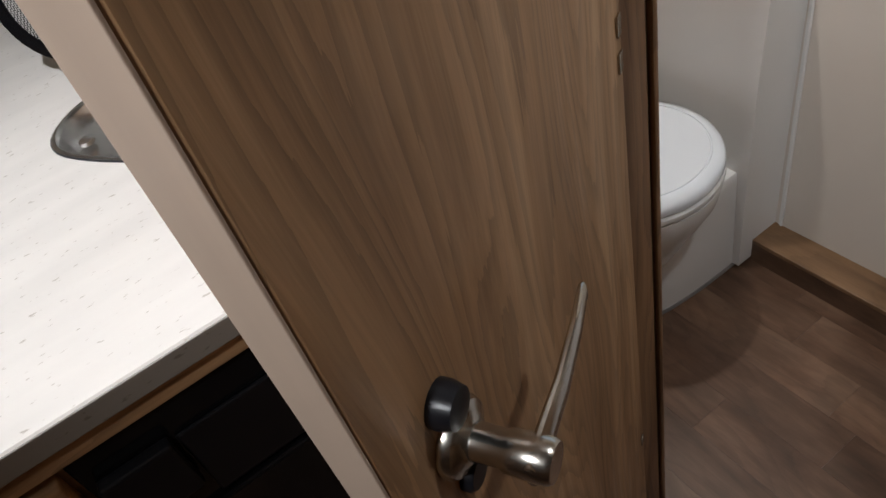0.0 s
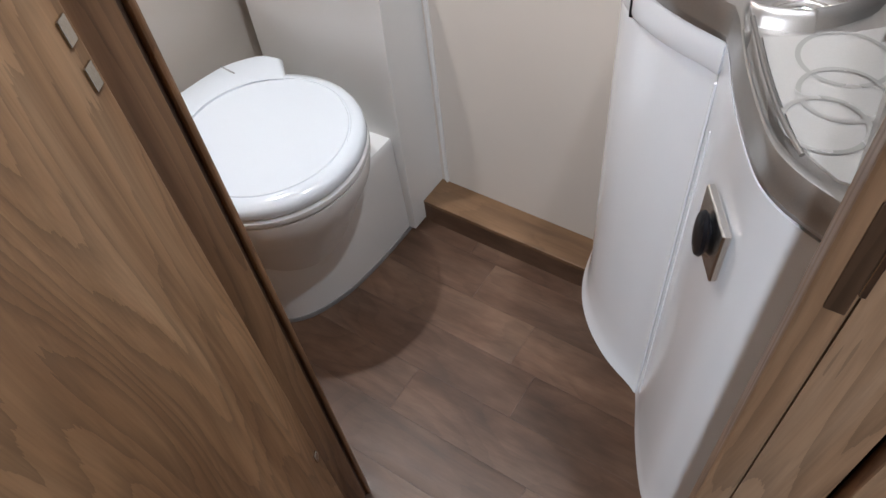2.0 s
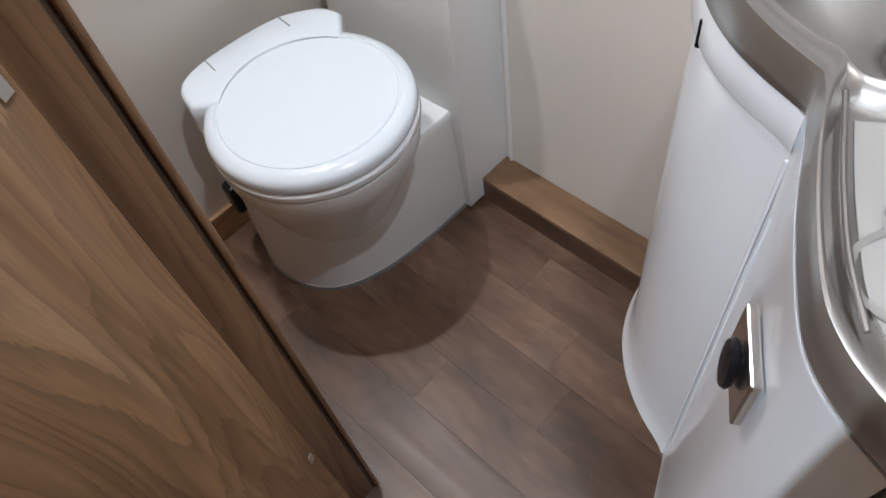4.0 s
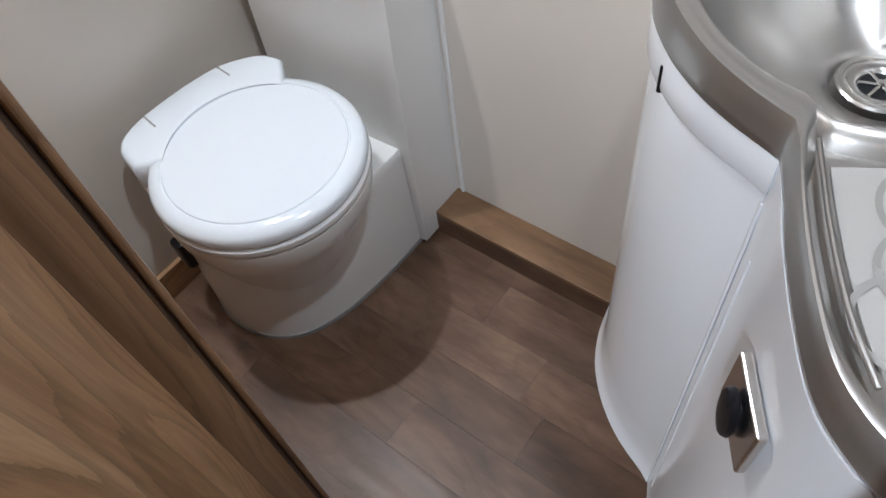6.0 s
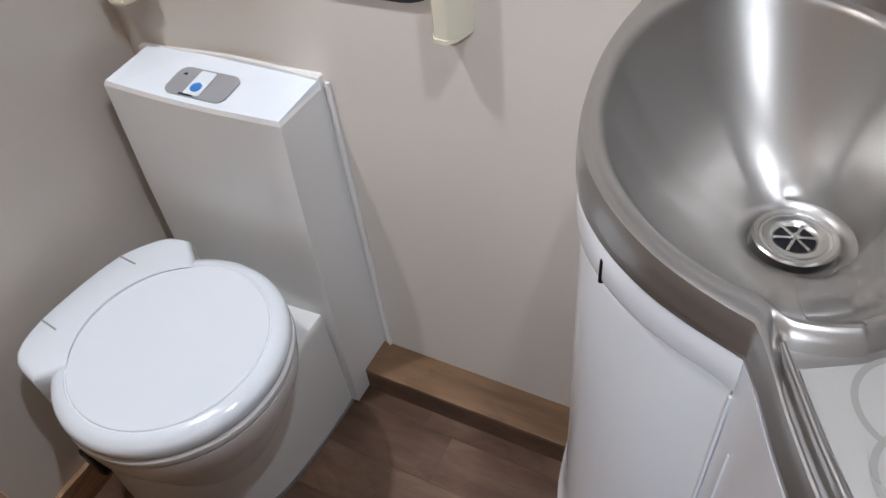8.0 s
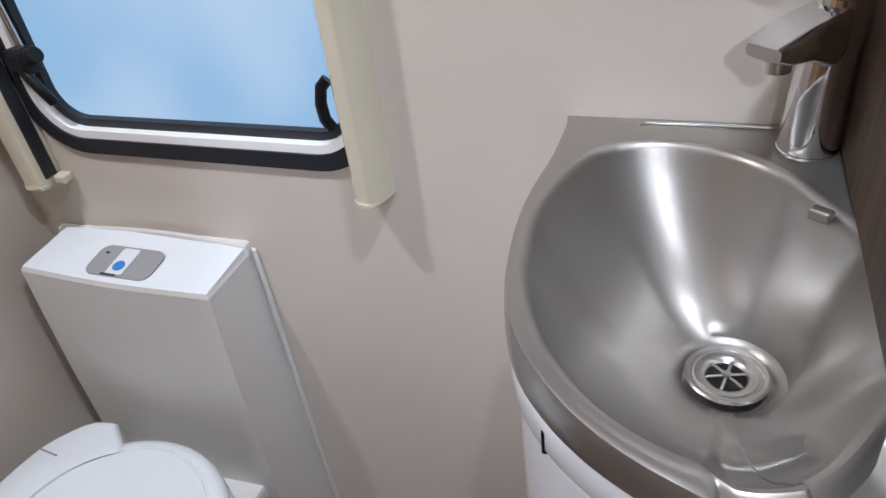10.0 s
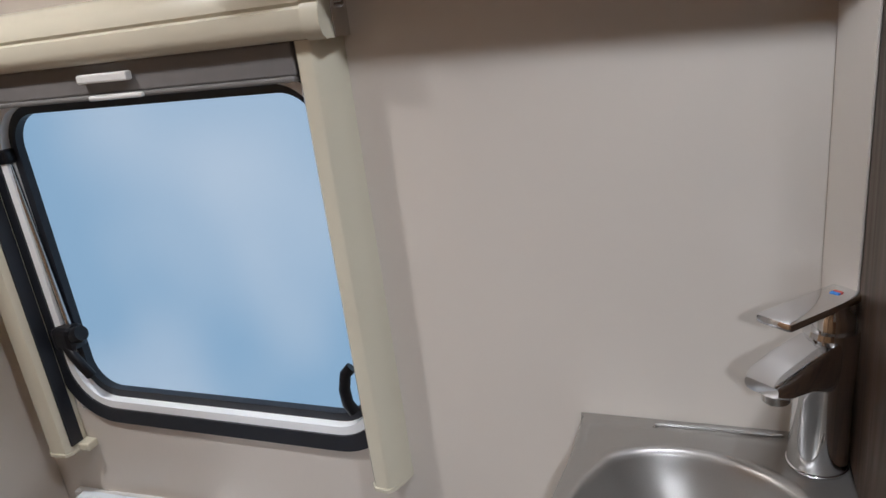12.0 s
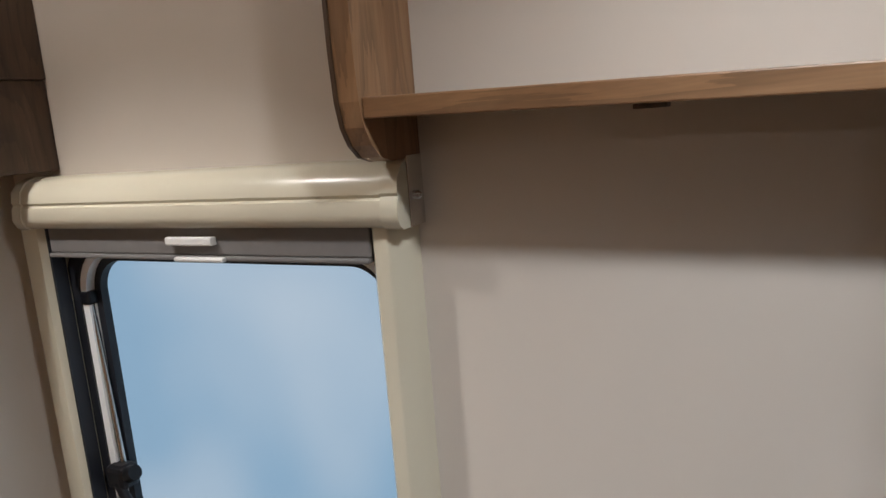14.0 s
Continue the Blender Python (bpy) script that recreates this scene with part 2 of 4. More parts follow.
def loft(rings, closed=True, cap0=True, cap1=True, bm=None):
    """Skin over rings of equally many points."""
    b = bm or bmesh.new()
    vs = [[b.verts.new(p) for p in r] for r in rings]
    n = len(rings[0])
    for a, c in zip(vs, vs[1:]):
        for i in range(n if closed else n - 1):
            j = (i + 1) % n
            b.faces.new((a[i], a[j], c[j], c[i]))
    if cap0 and closed:
        b.faces.new(vs[0])
    if cap1 and closed:
        b.faces.new(vs[-1])
    return b


def circle(cx, cy, z, r, n=48, ry=None):
    ry = ry or r
    return [(cx + r * math.cos(2 * math.pi * i / n), cy + ry * math.sin(2 * math.pi * i / n), z) for i in range(n)]


def turned(cx, cy, profile, n=32, m=None):
    """A body of revolution about an upright axis: (radius, z) pairs."""
    b = loft([circle(cx, cy, z, max(r, 0.0004), n) for r, z in profile])
    if m is not None:
        b.transform(m)
    return b


def spline(points, n):
    """n points evenly along a smooth open curve through the given ones."""
    pts = [Vector(p) for p in points]
    dense = []
    for i in range(len(pts) - 1):
        p0, p1, p2, p3 = pts[max(i - 1, 0)], pts[i], pts[i + 1], pts[min(i + 2, len(pts) - 1)]
        for k in range(16):
            t = k / 16
            dense.append(0.5 * (2 * p1 + (p2 - p0) * t + (2 * p0 - 5 * p1 + 4 * p2 - p3) * t * t + (3 * p1 - p0 - 3 * p2 + p3) * t ** 3))
    dense.append(pts[-1])
    acc = [0.0]
    for a, c in zip(dense, dense[1:]):
        acc.append(acc[-1] + (c - a).length)
    out, k = [], 0
    for i in range(n):
        s = acc[-1] * i / (n - 1)
        while k < len(acc) - 2 and acc[k + 1] < s:
            k += 1
        f = (s - acc[k]) / max(acc[k + 1] - acc[k], 1e-9)
        out.append(dense[k].lerp(dense[k + 1], min(max(f, 0), 1)))
    return out


def rounded_rect(x0, x1, z0, z1, r, y, n=8):
    out = []
    for cx, cz, a0 in ((x1 - r, z1 - r, 0), (x0 + r, z1 - r, 90), (x0 + r, z0 + r, 180), (x1 - r, z0 + r, 270)):
        for i in range(n + 1):
            a = radians(a0 + 90 * i / n)
            out.append((cx + r * math.cos(a), y, cz + r * math.sin(a)))
    return out


def tube(points, r, n=10, bm=None):
    """A round rod along a line of points."""
    pts = [Vector(p) for p in points]
    rings = []
    for i, p in enumerate(pts):
        d = (pts[min(i + 1, len(pts) - 1)] - pts[max(i - 1, 0)]).normalized()
        u = d.orthogonal().normalized()
        w = d.cross(u)
        rings.append([p + r * (math.cos(2 * math.pi * k / n) * u + math.sin(2 * math.pi * k / n) * w) for k in range(n)])
    for a, c in zip(rings, rings[1:]):
        best = min(range(n), key=lambda s: (c[s] - a[0]).length)
        c[:] = c[best:] + c[:best]
    return loft(rings, bm=bm)


# ---- the setting ----
XL, XR = 0.418, 1.556           # washroom side walls
YD = -0.72                      # outer face of the partition with the door
JL, JR = 1.075, 1.540           # the door opening


def wall(name, boxes, mat=M_WALL, label="", category="wall"):
    bm = bmesh.new()
    for q in boxes:
        box(*q, bm=bm)
    return tagged(mesh_object(name, bm, mat), label, category, kind="structure")


WX0, WX1, WZ0, WZ1 = 0.518, 1.040, 0.856, 1.328
wall("wall_window", [(-0.6, WX0, 0, 0.03, 0, CEIL), (WX1, 2.6, 0, 0.03, 0, CEIL), (WX0, WX1, 0, 0.03, 0, WZ0), (WX0, WX1, 0, 0.03, WZ1, CEIL)],
     label="off-white laminate wall with a window opening")
wall("wall_left", [(XL - 0.03, XL, -0.69, 0, 0, CEIL)], label="off-white laminate side wall beside the toilet")
wall("wall_right", [(XR, XR + 0.03, -0.69, 0, 0, CEIL)], label="off-white laminate wall behind the tap")
tagged(mesh_object("wall_panel", box(XR - 0.027, XR, -0.42, -0.030, 0.9375, CEIL - 0.01, 0.001), M_DARKWOOD), "dark brown wood panel on the wall beside the tap", "wall panel", kind="structure")
wall("wall_partition", [(XL - 0.03, JL - 0.012, YD + 0.003, -0.69, 0, CEIL), (JR + 0.119, 2.6, YD + 0.003, -0.69, 0, CEIL), (JL - 0.012, JR + 0.119, YD + 0.003, -0.69, 1.88, CEIL)],
     M_DOOR, "oak laminate partition around the washroom door")
wall("wall_kitchen_back", [(-0.63, -0.6, -3.2, 0, 0, CEIL)], label="off-white kitchen wall behind the worktop")
# unseen walls, made dark so the basin rim reflects less light
wall("wall_far_side", [(2.6, 2.63, -3.2, 0, 0, CEIL)], M_DEEPZ, "unseen living area wall, dark oak to dim reflections")
wall("wall_end", [(-0.6, 2.6, -3.23, -3.2, 0, CEIL)], M_DEEPZ, "unseen living area end wall, dark oak to dim reflections")
tagged(mesh_object("ceiling", box(-0.63, 2.63, -3.23, 0.03, CEIL, CEIL + 0.03), M_CEIL), "off-white ceiling panels", "ceiling", kind="structure")

pn = box(0.0, 0.036, 0.0, 0.003, 0.936, CEIL - 0.01, 0.001)
pn.transform(Matrix.Translation((1.503, -0.004, 0)) @ Matrix.Rotation(radians(-48), 4, "Z"))
tagged(mesh_object("corner_panel", pn, M_WALL), "narrow off-white corner panel behind the tap", "corner panel", kind="structure")

# wooden skirting and boxed ledge
tagged(mesh_object("baseboard", box(XL, XL + 0.012, -0.688, -0.55, 0, 0.075, 0.002), M_OAKY), "oak skirting along the side wall", "skirting", kind="structure")
tagged(mesh_object("baseboard", box(XL, XL + 0.012, -0.549, 0, 0, 0.075, 0.002), M_OAKY), "oak skirting along the side wall", "skirting", kind="structure")

# ---- wooden ledge under the window wall ----
ledge = thing("ledge", 1.0, -0.05, 0, "low boxed wood-effect ledge along the wall", "ledge")
part("top_board", box(0.804, XR, -0.080, 0, 0.056, 0.067, 0.0015), M_LEDGE, ledge, "reddish wood-effect top")
part("front_board", box(0.800, XR, -0.079, -0.069, 0.0, 0.0555, 0.001), M_FLOOR, ledge, "dark wood-effect face")
part("end_board", box(0.800, 0.804, -0.0685, 0, 0.0, 0.0665, 0.0006), M_LEDGE, ledge)

# trim strips between tower and wall
cover = thing("corner_trim", 0.835, 0, 0.4, "white vertical plastic cover strip beside the toilet housing", "trim strip")
part("strip", box(0.8145, 0.8185, -0.004, 0.0, 0.068, 0.7, 0.001), M_TOWER, cover)
part("bead", box(0.8185, 0.8245, -0.007, 0.0, 0.068, 0.7, 0.002), M_TOWER, cover)


# ---- toilet ----
def toilet():
    t = thing("toilet", 0.65, -0.3, 0, "white plastic cassette toilet with closed lid", "toilet")
    # plan of the foot, from the wall housing round the front and back
    foot = [(0.786, -0.086), (0.787, -0.16), (0.784, -0.25), (0.772, -0.345), (0.738, -0.43), (0.68, -0.478), (0.605, -0.495), (0.535, -0.482), (0.49, -0.44), (0.474, -0.37), (0.47, -0.25), (0.47, -0.086)]
    ring = spline([(x, y, 0) for x, y in foot], 60)
    c = Vector((0.64, -0.28, 0))

    def level(z, k, lift=0.0):
        out = []
        for p in ring:
            q = c + (p - c) * k
            if p.y > -0.1:
                q.y = p.y
                q.x = c.x + (p.x - c.x) * (1 - (1 - k) * 1.4)
            out.append((q.x, q.y, z))
        return out
    part("foot_gasket", loft([level(0.0, 1.012), level(0.012, 1.012)]), M_GASKET, t, "grey sealing strip at the floor", smooth=True)
    body = [level(0.012, 1.0), level(0.10, 0.992), level(0.18, 0.982), level(0.26, 0.972), level(0.276, 0.965), level(0.281, 0.945)]
    part("pedestal", loft(body), M_TOILET, t, smooth=True)
    cx, cy = 0.702, -0.350
    cone = []
    for z, k, s in ((0.06, 0.40, 0.0), (0.14, 0.52, 0.25), (0.23, 0.70, 0.55), (0.30, 0.84, 0.8), (0.345, 0.93, 0.95), (0.385, 0.965, 1.0), (0.392, 0.965, 1.0)):
        cone.append(circle(0.63 + (cx - 0.63) * s, -0.33 + (cy + 0.33) * s, z, 0.183 * k + 0.03 * (1 - s), 56))
    part("bowl", loft(cone), M_TOILET, t, smooth=True)
    seat = [circle(cx, cy, z, r, 72) for r, z in ((0.167, 0.391), (0.1745, 0.393), (0.1785, 0.399), (0.1777, 0.407), (0.173, 0.4095))]
    part("seat", loft(seat), M_TOILET, t, smooth=True)
    lid = [circle(cx, cy, z, r, 72) for r, z in ((0.168, 0.412), (0.1745, 0.414), (0.1775, 0.421), (0.1763, 0.431), (0.172, 0.4385), (0.160, 0.4435), (0.1535, 0.4447), (0.1523, 0.4427), (0.150, 0.4427), (0.1487, 0.4451), (0.10, 0.4475), (0.02, 0.448))]
    part("lid", loft(lid), M_LID, t, smooth=True)
    # hinge cover behind the lid, towards the side wall
    outer = spline([(0.585, -0.170, 0), (0.546, -0.178, 0), (0.514, -0.213, 0), (0.495, -0.25, 0), (0.483, -0.32, 0), (0.480, -0.40, 0), (0.490, -0.45, 0), (0.512, -0.474, 0), (0.56, -0.486, 0)], 26)
    inner = [(cx + 0.150 * math.cos(a), cy + 0.150 * math.sin(a), 0) for a in np.linspace(radians(116), radians(222), 26)]

    def slab(z0, z1, sl, pts0, pts1):
        o = [(p[0], p[1]) for p in pts0] + [(p[0], p[1]) for p in reversed(pts1)]
        mx, my = sum(p[0] for p in o) / len(o), sum(p[1] for p in o) / len(o)
        rs = []
        for z, k in ((z0, 0.97), (z0 + 0.004, 1.0), (z1 - 0.008, 1.0), (z1 - 0.002, 0.97), (z1, 0.93)):
            rs.append([(mx + (p[0] - mx) * k, my + (p[1] - my) * k, z) for p in o])
        return loft(rs)
    part("hinge_cover", slab(0.395, 0.4485, 0, outer, inner), M_LID, t, smooth=True)
    part("hinge_base", slab(0.36, 0.394, 0, outer, inner), M_TOILET, t, smooth=True)
    for p, q in (((0.497, -0.247, 0.4492), (0.538, -0.251, 0.4492)), ((0.484, -0.400, 0.4492), (0.522, -0.405, 0.4492))):
        d = Vector(q) - Vector(p)
        m = Matrix.Translation((Vector(p) + Vector(q)) / 2) @ Matrix.Rotation(math.atan2(d.y, d.x), 4, "Z")
        b = box(-d.length / 2, d.length / 2, -0.0013, 0.0013, -0.002, 0.0006)
        b.transform(m)
        part("hinge_slot", b, M_GASKET, t, "dark seam in the hinge cover")
    part("release_handle", box(0.545, 0.579, -0.504, -0.472, 0.190, 0.262, 0.008), M_BLACK, t, "black bowl release handle")
    # housing against the wall
    def house(z, f, xa, xb):
        pts = [(xb, 0.0, z)]
        for i in range(17):
            s = i / 16
            x = xb + (xa - xb) * s
            pts.append((x, f - 0.006 * math.sin(math.pi * s), z))
        pts.append((xa, 0.0, z))
        return pts
    tower = [house(0.012, -0.122, 0.460, 0.804), house(0.30, -0.121, 0.463, 0.806), house(0.50, -0.118, 0.466, 0.808), house(0.690, -0.110, 0.469, 0.811), house(0.6965, -0.107, 0.472, 0.808)]
    part("housing", loft(tower), M_TOWER, t, smooth=False)
    fr = house(0.697, -0.107, 0.472, 0.808)
    fr = fr[1:-1]
    bk = [(0.809 - (0.809 - 0.474) * i / 16, -0.010, 0.7045 + 0.0065 * math.sin(math.pi * i / 16)) for i in range(17)]
    low = [(x, y, 0.694) for x, y, z in fr] + [(x, y, 0.694) for x, y, z in reversed(bk)]
    part("housing_top", loft([low, fr + bk[::-1]]), M_LID, t)
    back = []
    for z, k in ((0.690, 0), (0.709, 0), (0.712, 0.003)):
        pts = [(0.814 - k, 0.0, z)]
        for i in range(17):
            s = i / 16
            pts.append((0.814 - k + (0.452 + 2 * k - 0.814) * s, -0.011 + k, z + (0.010 * math.sin(math.pi * s) - 0.010 * s if z > 0.7 else 0)))
        pts.append((0.452 + k, 0.0, z + (-0.010 if z > 0.7 else 0)))
        back.append(pts)
    part("back_flange", loft(back), M_TOWER, t)
    # control plate on the sloping top
    def tilt(b):
        b.transform(Matrix.Translation((0, -0.058, 0.7046)) @ Matrix.Rotation(radians(8.2), 4, "X") @ Matrix.Translation((0, 0.058, -0.696)))
        return b

    def plate(x0, x1, y0, y1, r, z, th):
        pts = [(p[0], p[2], 0) for p in rounded_rect(x0, x1, y0, y1, r, 0, 5)]
        return tilt(loft([[(p[0], p[1], z) for p in pts], [(p[0], p[1], z + th) for p in pts]]))
    cp = part("control_plate", plate(0.586, 0.702, -0.103, -0.044, 0.016, 0.6955, 0.0022), M_GREYPANEL, t, "grey flush control plate")
    part("button_field", plate(0.626, 0.656, -0.099, -0.048, 0.004, 0.698, 0.0008), M_LID, cp, "white button field")
    part("flush_button", tilt(turned(0.641, -0.083, ((0.0095, 0.6985), (0.0095, 0.700), (0.007, 0.7008)))), M_BLUE, cp, "round blue flush button")
    part("indicator", tilt(box(0.600, 0.606, -0.062, -0.058, 0.698, 0.6986)), M_BLACK, cp)
    part("wordmark", tilt(box(0.620, 0.646, -0.1020, -0.0990, 0.698, 0.6990)), M_BLACK, cp)
    return t


toilet()


# ---- basin unit ----
BC = Vector((1.416, -0.233, 0))
BA, BB, TURN = 0.123, 0.195, radians(15.5)
DRAIN = Vector((1.456, -0.205, 0.792))
RIM = 0.935


FRONT = [(1.553, -0.600), (1.537, -0.594), (1.517, -0.584), (1.498, -0.567), (1.477, -0.533), (1.457, -0.493), (1.443, -0.459), (1.433, -0.438)]
BULGE = [(1.420, -0.432), (1.396, -0.421), (1.368, -0.404), (1.337, -0.377), (1.309, -0.341), (1.290, -0.298), (1.280, -0.25), (1.275, -0.20), (1.274, -0.15), (1.277, -0.095), (1.279, -0.04), (1.279, -0.001)]


def front_points():
    return [(p.x, p.y) for p in spline([(x, y, 0) for x, y in FRONT], 30)] + [(p.x, p.y) for p in spline([(x, y, 0) for x, y in BULGE], 60)]


def outline_points():
    back = [(1.280, -0.001), (1.40, -0.001), (1.554, -0.001)]
    side = [(1.554, -0.2), (1.554, -0.40), (1.554, -0.600)]
    def dense(pts, n):
        out = []
        for a, c in zip(pts, pts[1:]):
            for k in range(n):
                f = k / n
                out.append((a[0] + (c[0] - a[0]) * f, a[1] + (c[1] - a[1]) * f))
        return out
    return dense(back, 14) + dense([back[-1]] + side, 12) + dense([side[-1], FRONT[0]], 3) + front_points()[:-1]


def basin_unit():
    u = thing("vanity_unit", 1.45, -0.25, 0, "glossy white moulded corner vanity cabinet with grey basin top", "vanity unit")
    out = outline_points()
    # rolled outer rim, inset and height, then the flat deck behind and the sunk tray in front
    rim = [(0.004, 0.871), (0.001, 0.876), (0.0, 0.902), (0.0010, 0.914), (0.0030, 0.923), (0.0065, 0.9305), (0.011, 0.9345), (0.0165, RIM), (0.024, 0.9335), (0.028, 0.929), (0.0305, 0.925), (0.034, 0.924)]
    rings = []
    dirs = []
    for x, y in out:
        d = Vector((x, y, 0)) - BC
        r = d.length
        d.normalize()
        ex, ey = d.x * math.cos(TURN) + d.y * math.sin(TURN), -d.x * math.sin(TURN) + d.y * math.cos(TURN)
        rb = 1 / math.sqrt((ex / BA) ** 2 + (ey / BB) ** 2)
        rb = min(rb, r - (0.018 if x < 1.5 else 0.014))
        dirs.append((d, r, rb, x, y))
    smooth, m = [], len(dirs)
    for i, (d, r, rb, x, y) in enumerate(dirs):
        rb = min(r - 0.012, sum(dirs[(i + k) % m][2] for k in range(-11, 12)) / 23)
        wide = min(max((r - rb - 0.045) / 0.03, 0), 1)
        deck = min(max((y + 0.30) / 0.06, 0), 1)
        low = min(max((-0.10 - y) / 0.34, 0), 1)
        flush = y > -0.003 or x > 1.550
        smooth.append((d, r, rb, wide, deck, low, flush))
    dirs = smooth
    for inset, z in rim:
        ring = []
        for d, r, rb, wide, deck, low, flush in dirs:
            bead = 0.005 + 0.0075 * wide
            k = min(1, (r - rb - bead) / 0.034)
            zz = z if inset < 0.02 else RIM - (RIM - z) * wide * (1 - 0.86 * deck)
            if z < 0.88:
                zz = z + 0.036 * low
            elif z < 0.904:
                zz = z + 0.011 * low
            if flush and 0.89 < z and inset < 0.02:
                zz = RIM - 0.002
            ring.append(BC + d * (r - inset * k * 0.85) + Vector((0, 0, zz)))
        rings.append(ring)
    for f, z in ((0.96, 0.9245), (0.70, 0.930), (0.42, 0.9345), (0.10, 0.9355), (-0.25, 0.933), (-0.5, 0.9285), (-0.68, 0.922)):
        row = []
        for d, r, rb, wide, deck, low, flush in dirs:
            bead = 0.005 + 0.0075 * wide
            zz = z if f < 0.3 else 0.9355 - (0.9355 - z) * wide * (1 - 0.75 * deck)
            row.append(BC + d * (rb + (bead if f > 0 else 0.0125) * f) + Vector((0, 0, zz)))
        rings.append(row)
    dc = Vector((DRAIN.x, DRAIN.y, 0))
    for f, z in ((0.93, 0.905), (0.84, 0.880), (0.72, 0.853), (0.58, 0.829), (0.44, 0.811), (0.33, 0.801), (0.25, 0.796)):
        ring = []
        for d, r, rb, wide, deck, low, flush in dirs:
            p = BC + d * (rb - 0.0085)
            q = p - dc
            ring.append(dc + q.normalized() * max(q.length * f, 0.043 + 0.02 * f) + Vector((0, 0, z)))
        rings.append(ring)
    rings.append([dc + (p - dc).normalized() * 0.040 + Vector((0, 0, 0.793)) for p in [Vector((q.x, q.y, 0)) for q in rings[-1]]])
    rings.append([dc + (p - dc).normalized() * 0.036 + Vector((0, 0, 0.786)) for p in [Vector((q.x, q.y, 0)) for q in rings[-1]]])
    top = part("basin", loft(rings, cap0=False, cap1=True), M_BASIN, u, "pearl grey moulded basin and tray", smooth=True)
    # raised tray lip, ledge line behind the tap and overflow step
    ridge = [(1.357, -0.018, 0.9338), (1.358, -0.013, 0.9342), (1.364, -0.0105, 0.9342), (1.42, -0.0105, 0.9342), (1.478, -0.0105, 0.9342)]
    part("soap_ridge", tube(ridge, 0.0019, 8), M_BASIN, top, smooth=True)
    notch = box(-0.009, 0.009, -0.0055, 0.0055, -0.006, 0.004, 0.0028, seg=3)
    notch.transform(Matrix.Translation((1.5075, -0.153, 0.9345)) @ Matrix.Rotation(radians(-30), 4, "Z"))
    part("overflow_lip", notch, M_BASIN, top, "small raised lip on the bowl's edge", smooth=True)
    ring = [(0.024, 0.7945), (0.036, 0.7945), (0.0375, 0.797), (0.0355, 0.7985), (0.0315, 0.7978), (0.0305, 0.7962), (0.0285, 0.7962), (0.0275, 0.7978), (0.022, 0.7968), (0.018, 0.7945), (0.0165, 0.790)]
    dr = part("drain", loft([circle(DRAIN.x, DRAIN.y, z, r * 0.94, 40) for r, z in ring], cap0=False, cap1=False), M_STEEL, top, "round steel waste fitting", smooth=True)
    part("strainer_hole", turned(DRAIN.x, DRAIN.y, ((0.0172, 0.7925), (0.0172, 0.7932)), 32), M_BLACK, dr)
    for k in range(6):
        b = box(0.002, 0.0172, -0.0014, 0.0014, 0.7935, 0.7962, 0.0006)
        b.transform(Matrix.Translation((DRAIN.x, DRAIN.y, 0)) @ Matrix.Rotation(k * math.pi / 3 + 0.3, 4, "Z"))
        part("strainer_arm", b, M_STEEL, dr)
    part("screw", turned(DRAIN.x, DRAIN.y, ((0.0042, 0.7935), (0.0042, 0.7975), (0.0025, 0.7985)), 16), M_CHROME, dr)
    lip = spline([(1.4475, -0.440, 0.9345), (1.456, -0.458, 0.934), (1.473, -0.494, 0.934), (1.494, -0.532, 0.934), (1.515, -0.561, 0.934)], 24)
    part("tray_bead", tube(lip, 0.0016, 8), M_BASIN, top, "fine raised line along the tray", smooth=True)
    # pale inlay of the sunk tray
    edge = spline([(1.4585, -0.447, 0), (1.474, -0.480, 0), (1.493, -0.515, 0), (1.513, -0.545, 0), (1.538, -0.563, 0)], 20)
    inlay = [(p.x, p.y) for p in edge] + [(1.5495, -0.563), (1.5495, -0.365), (1.535, -0.395), (1.510, -0.418), (1.482, -0.434)]
    part("tray_inlay", loft([[(x, y, z) for x, y in inlay] for z in (0.9235, 0.9262)]), M_TRAY, top, "pale satin tray surface")
    for x, y, r, lift in ((1.513, -0.449, 0.031, 0.0), (1.521, -0.487, 0.028, 0.0003), (1.519, -0.520, 0.027, 0.0006)):
        hoop = loft([circle(x, y, 0.9266 + lift, r, 48), circle(x, y, 0.9266 + lift, r - 0.0035, 48)], cap0=False, cap1=False)
        part("hoop_mark", hoop, M_GREYLINE, top, "greyer hoop on the tray")
    # wall-hung cabinet: upright bulging front, upright side door, meeting in a crease
    n = 44
    FOOT = 0.356

    def inward(pts, d):
        return [BC + (p - BC) * (1 - d / (p - BC).length) for p in pts]
    planA = spline([(x, y, 0) for x, y in BULGE[::-1]] + [(1.434, -0.441, 0)], n)
    planB = spline([(1.4345, -0.4418, 0)] + [(x, y, 0) for x, y in FRONT[-2::-1]], n)

    def shell(row, cx, cy, th):
        inner = []
        for x, y, z in row:
            q = Vector((cx - x, cy - y, 0)).normalized() * th
            inner.append((x + q.x, y + q.y, z))
        return row + inner[::-1]

    def rise(y):
        return 0.036 * min(max((-0.10 - y) / 0.34, 0), 1)

    def sag(y):
        return 0.036 * min(max((-0.10 - y) / 0.34, 0), 1) ** 2.2

    def skirt(plan, heights, top_z, cx, cy, tuck=0.0):
        rows = []
        for d, f in heights:
            row = []
            for i, p in enumerate(plan):
                g = tuck * max(0, 1 - i / 5)
                q = BC + (p - BC) * (1 - (d + g) / (p - BC).length)
                row.append((q.x, q.y, FOOT + (top_z(p.y) - FOOT) * f))
            rows.append(shell(row, cx, cy, 0.006))
        return loft(rows)
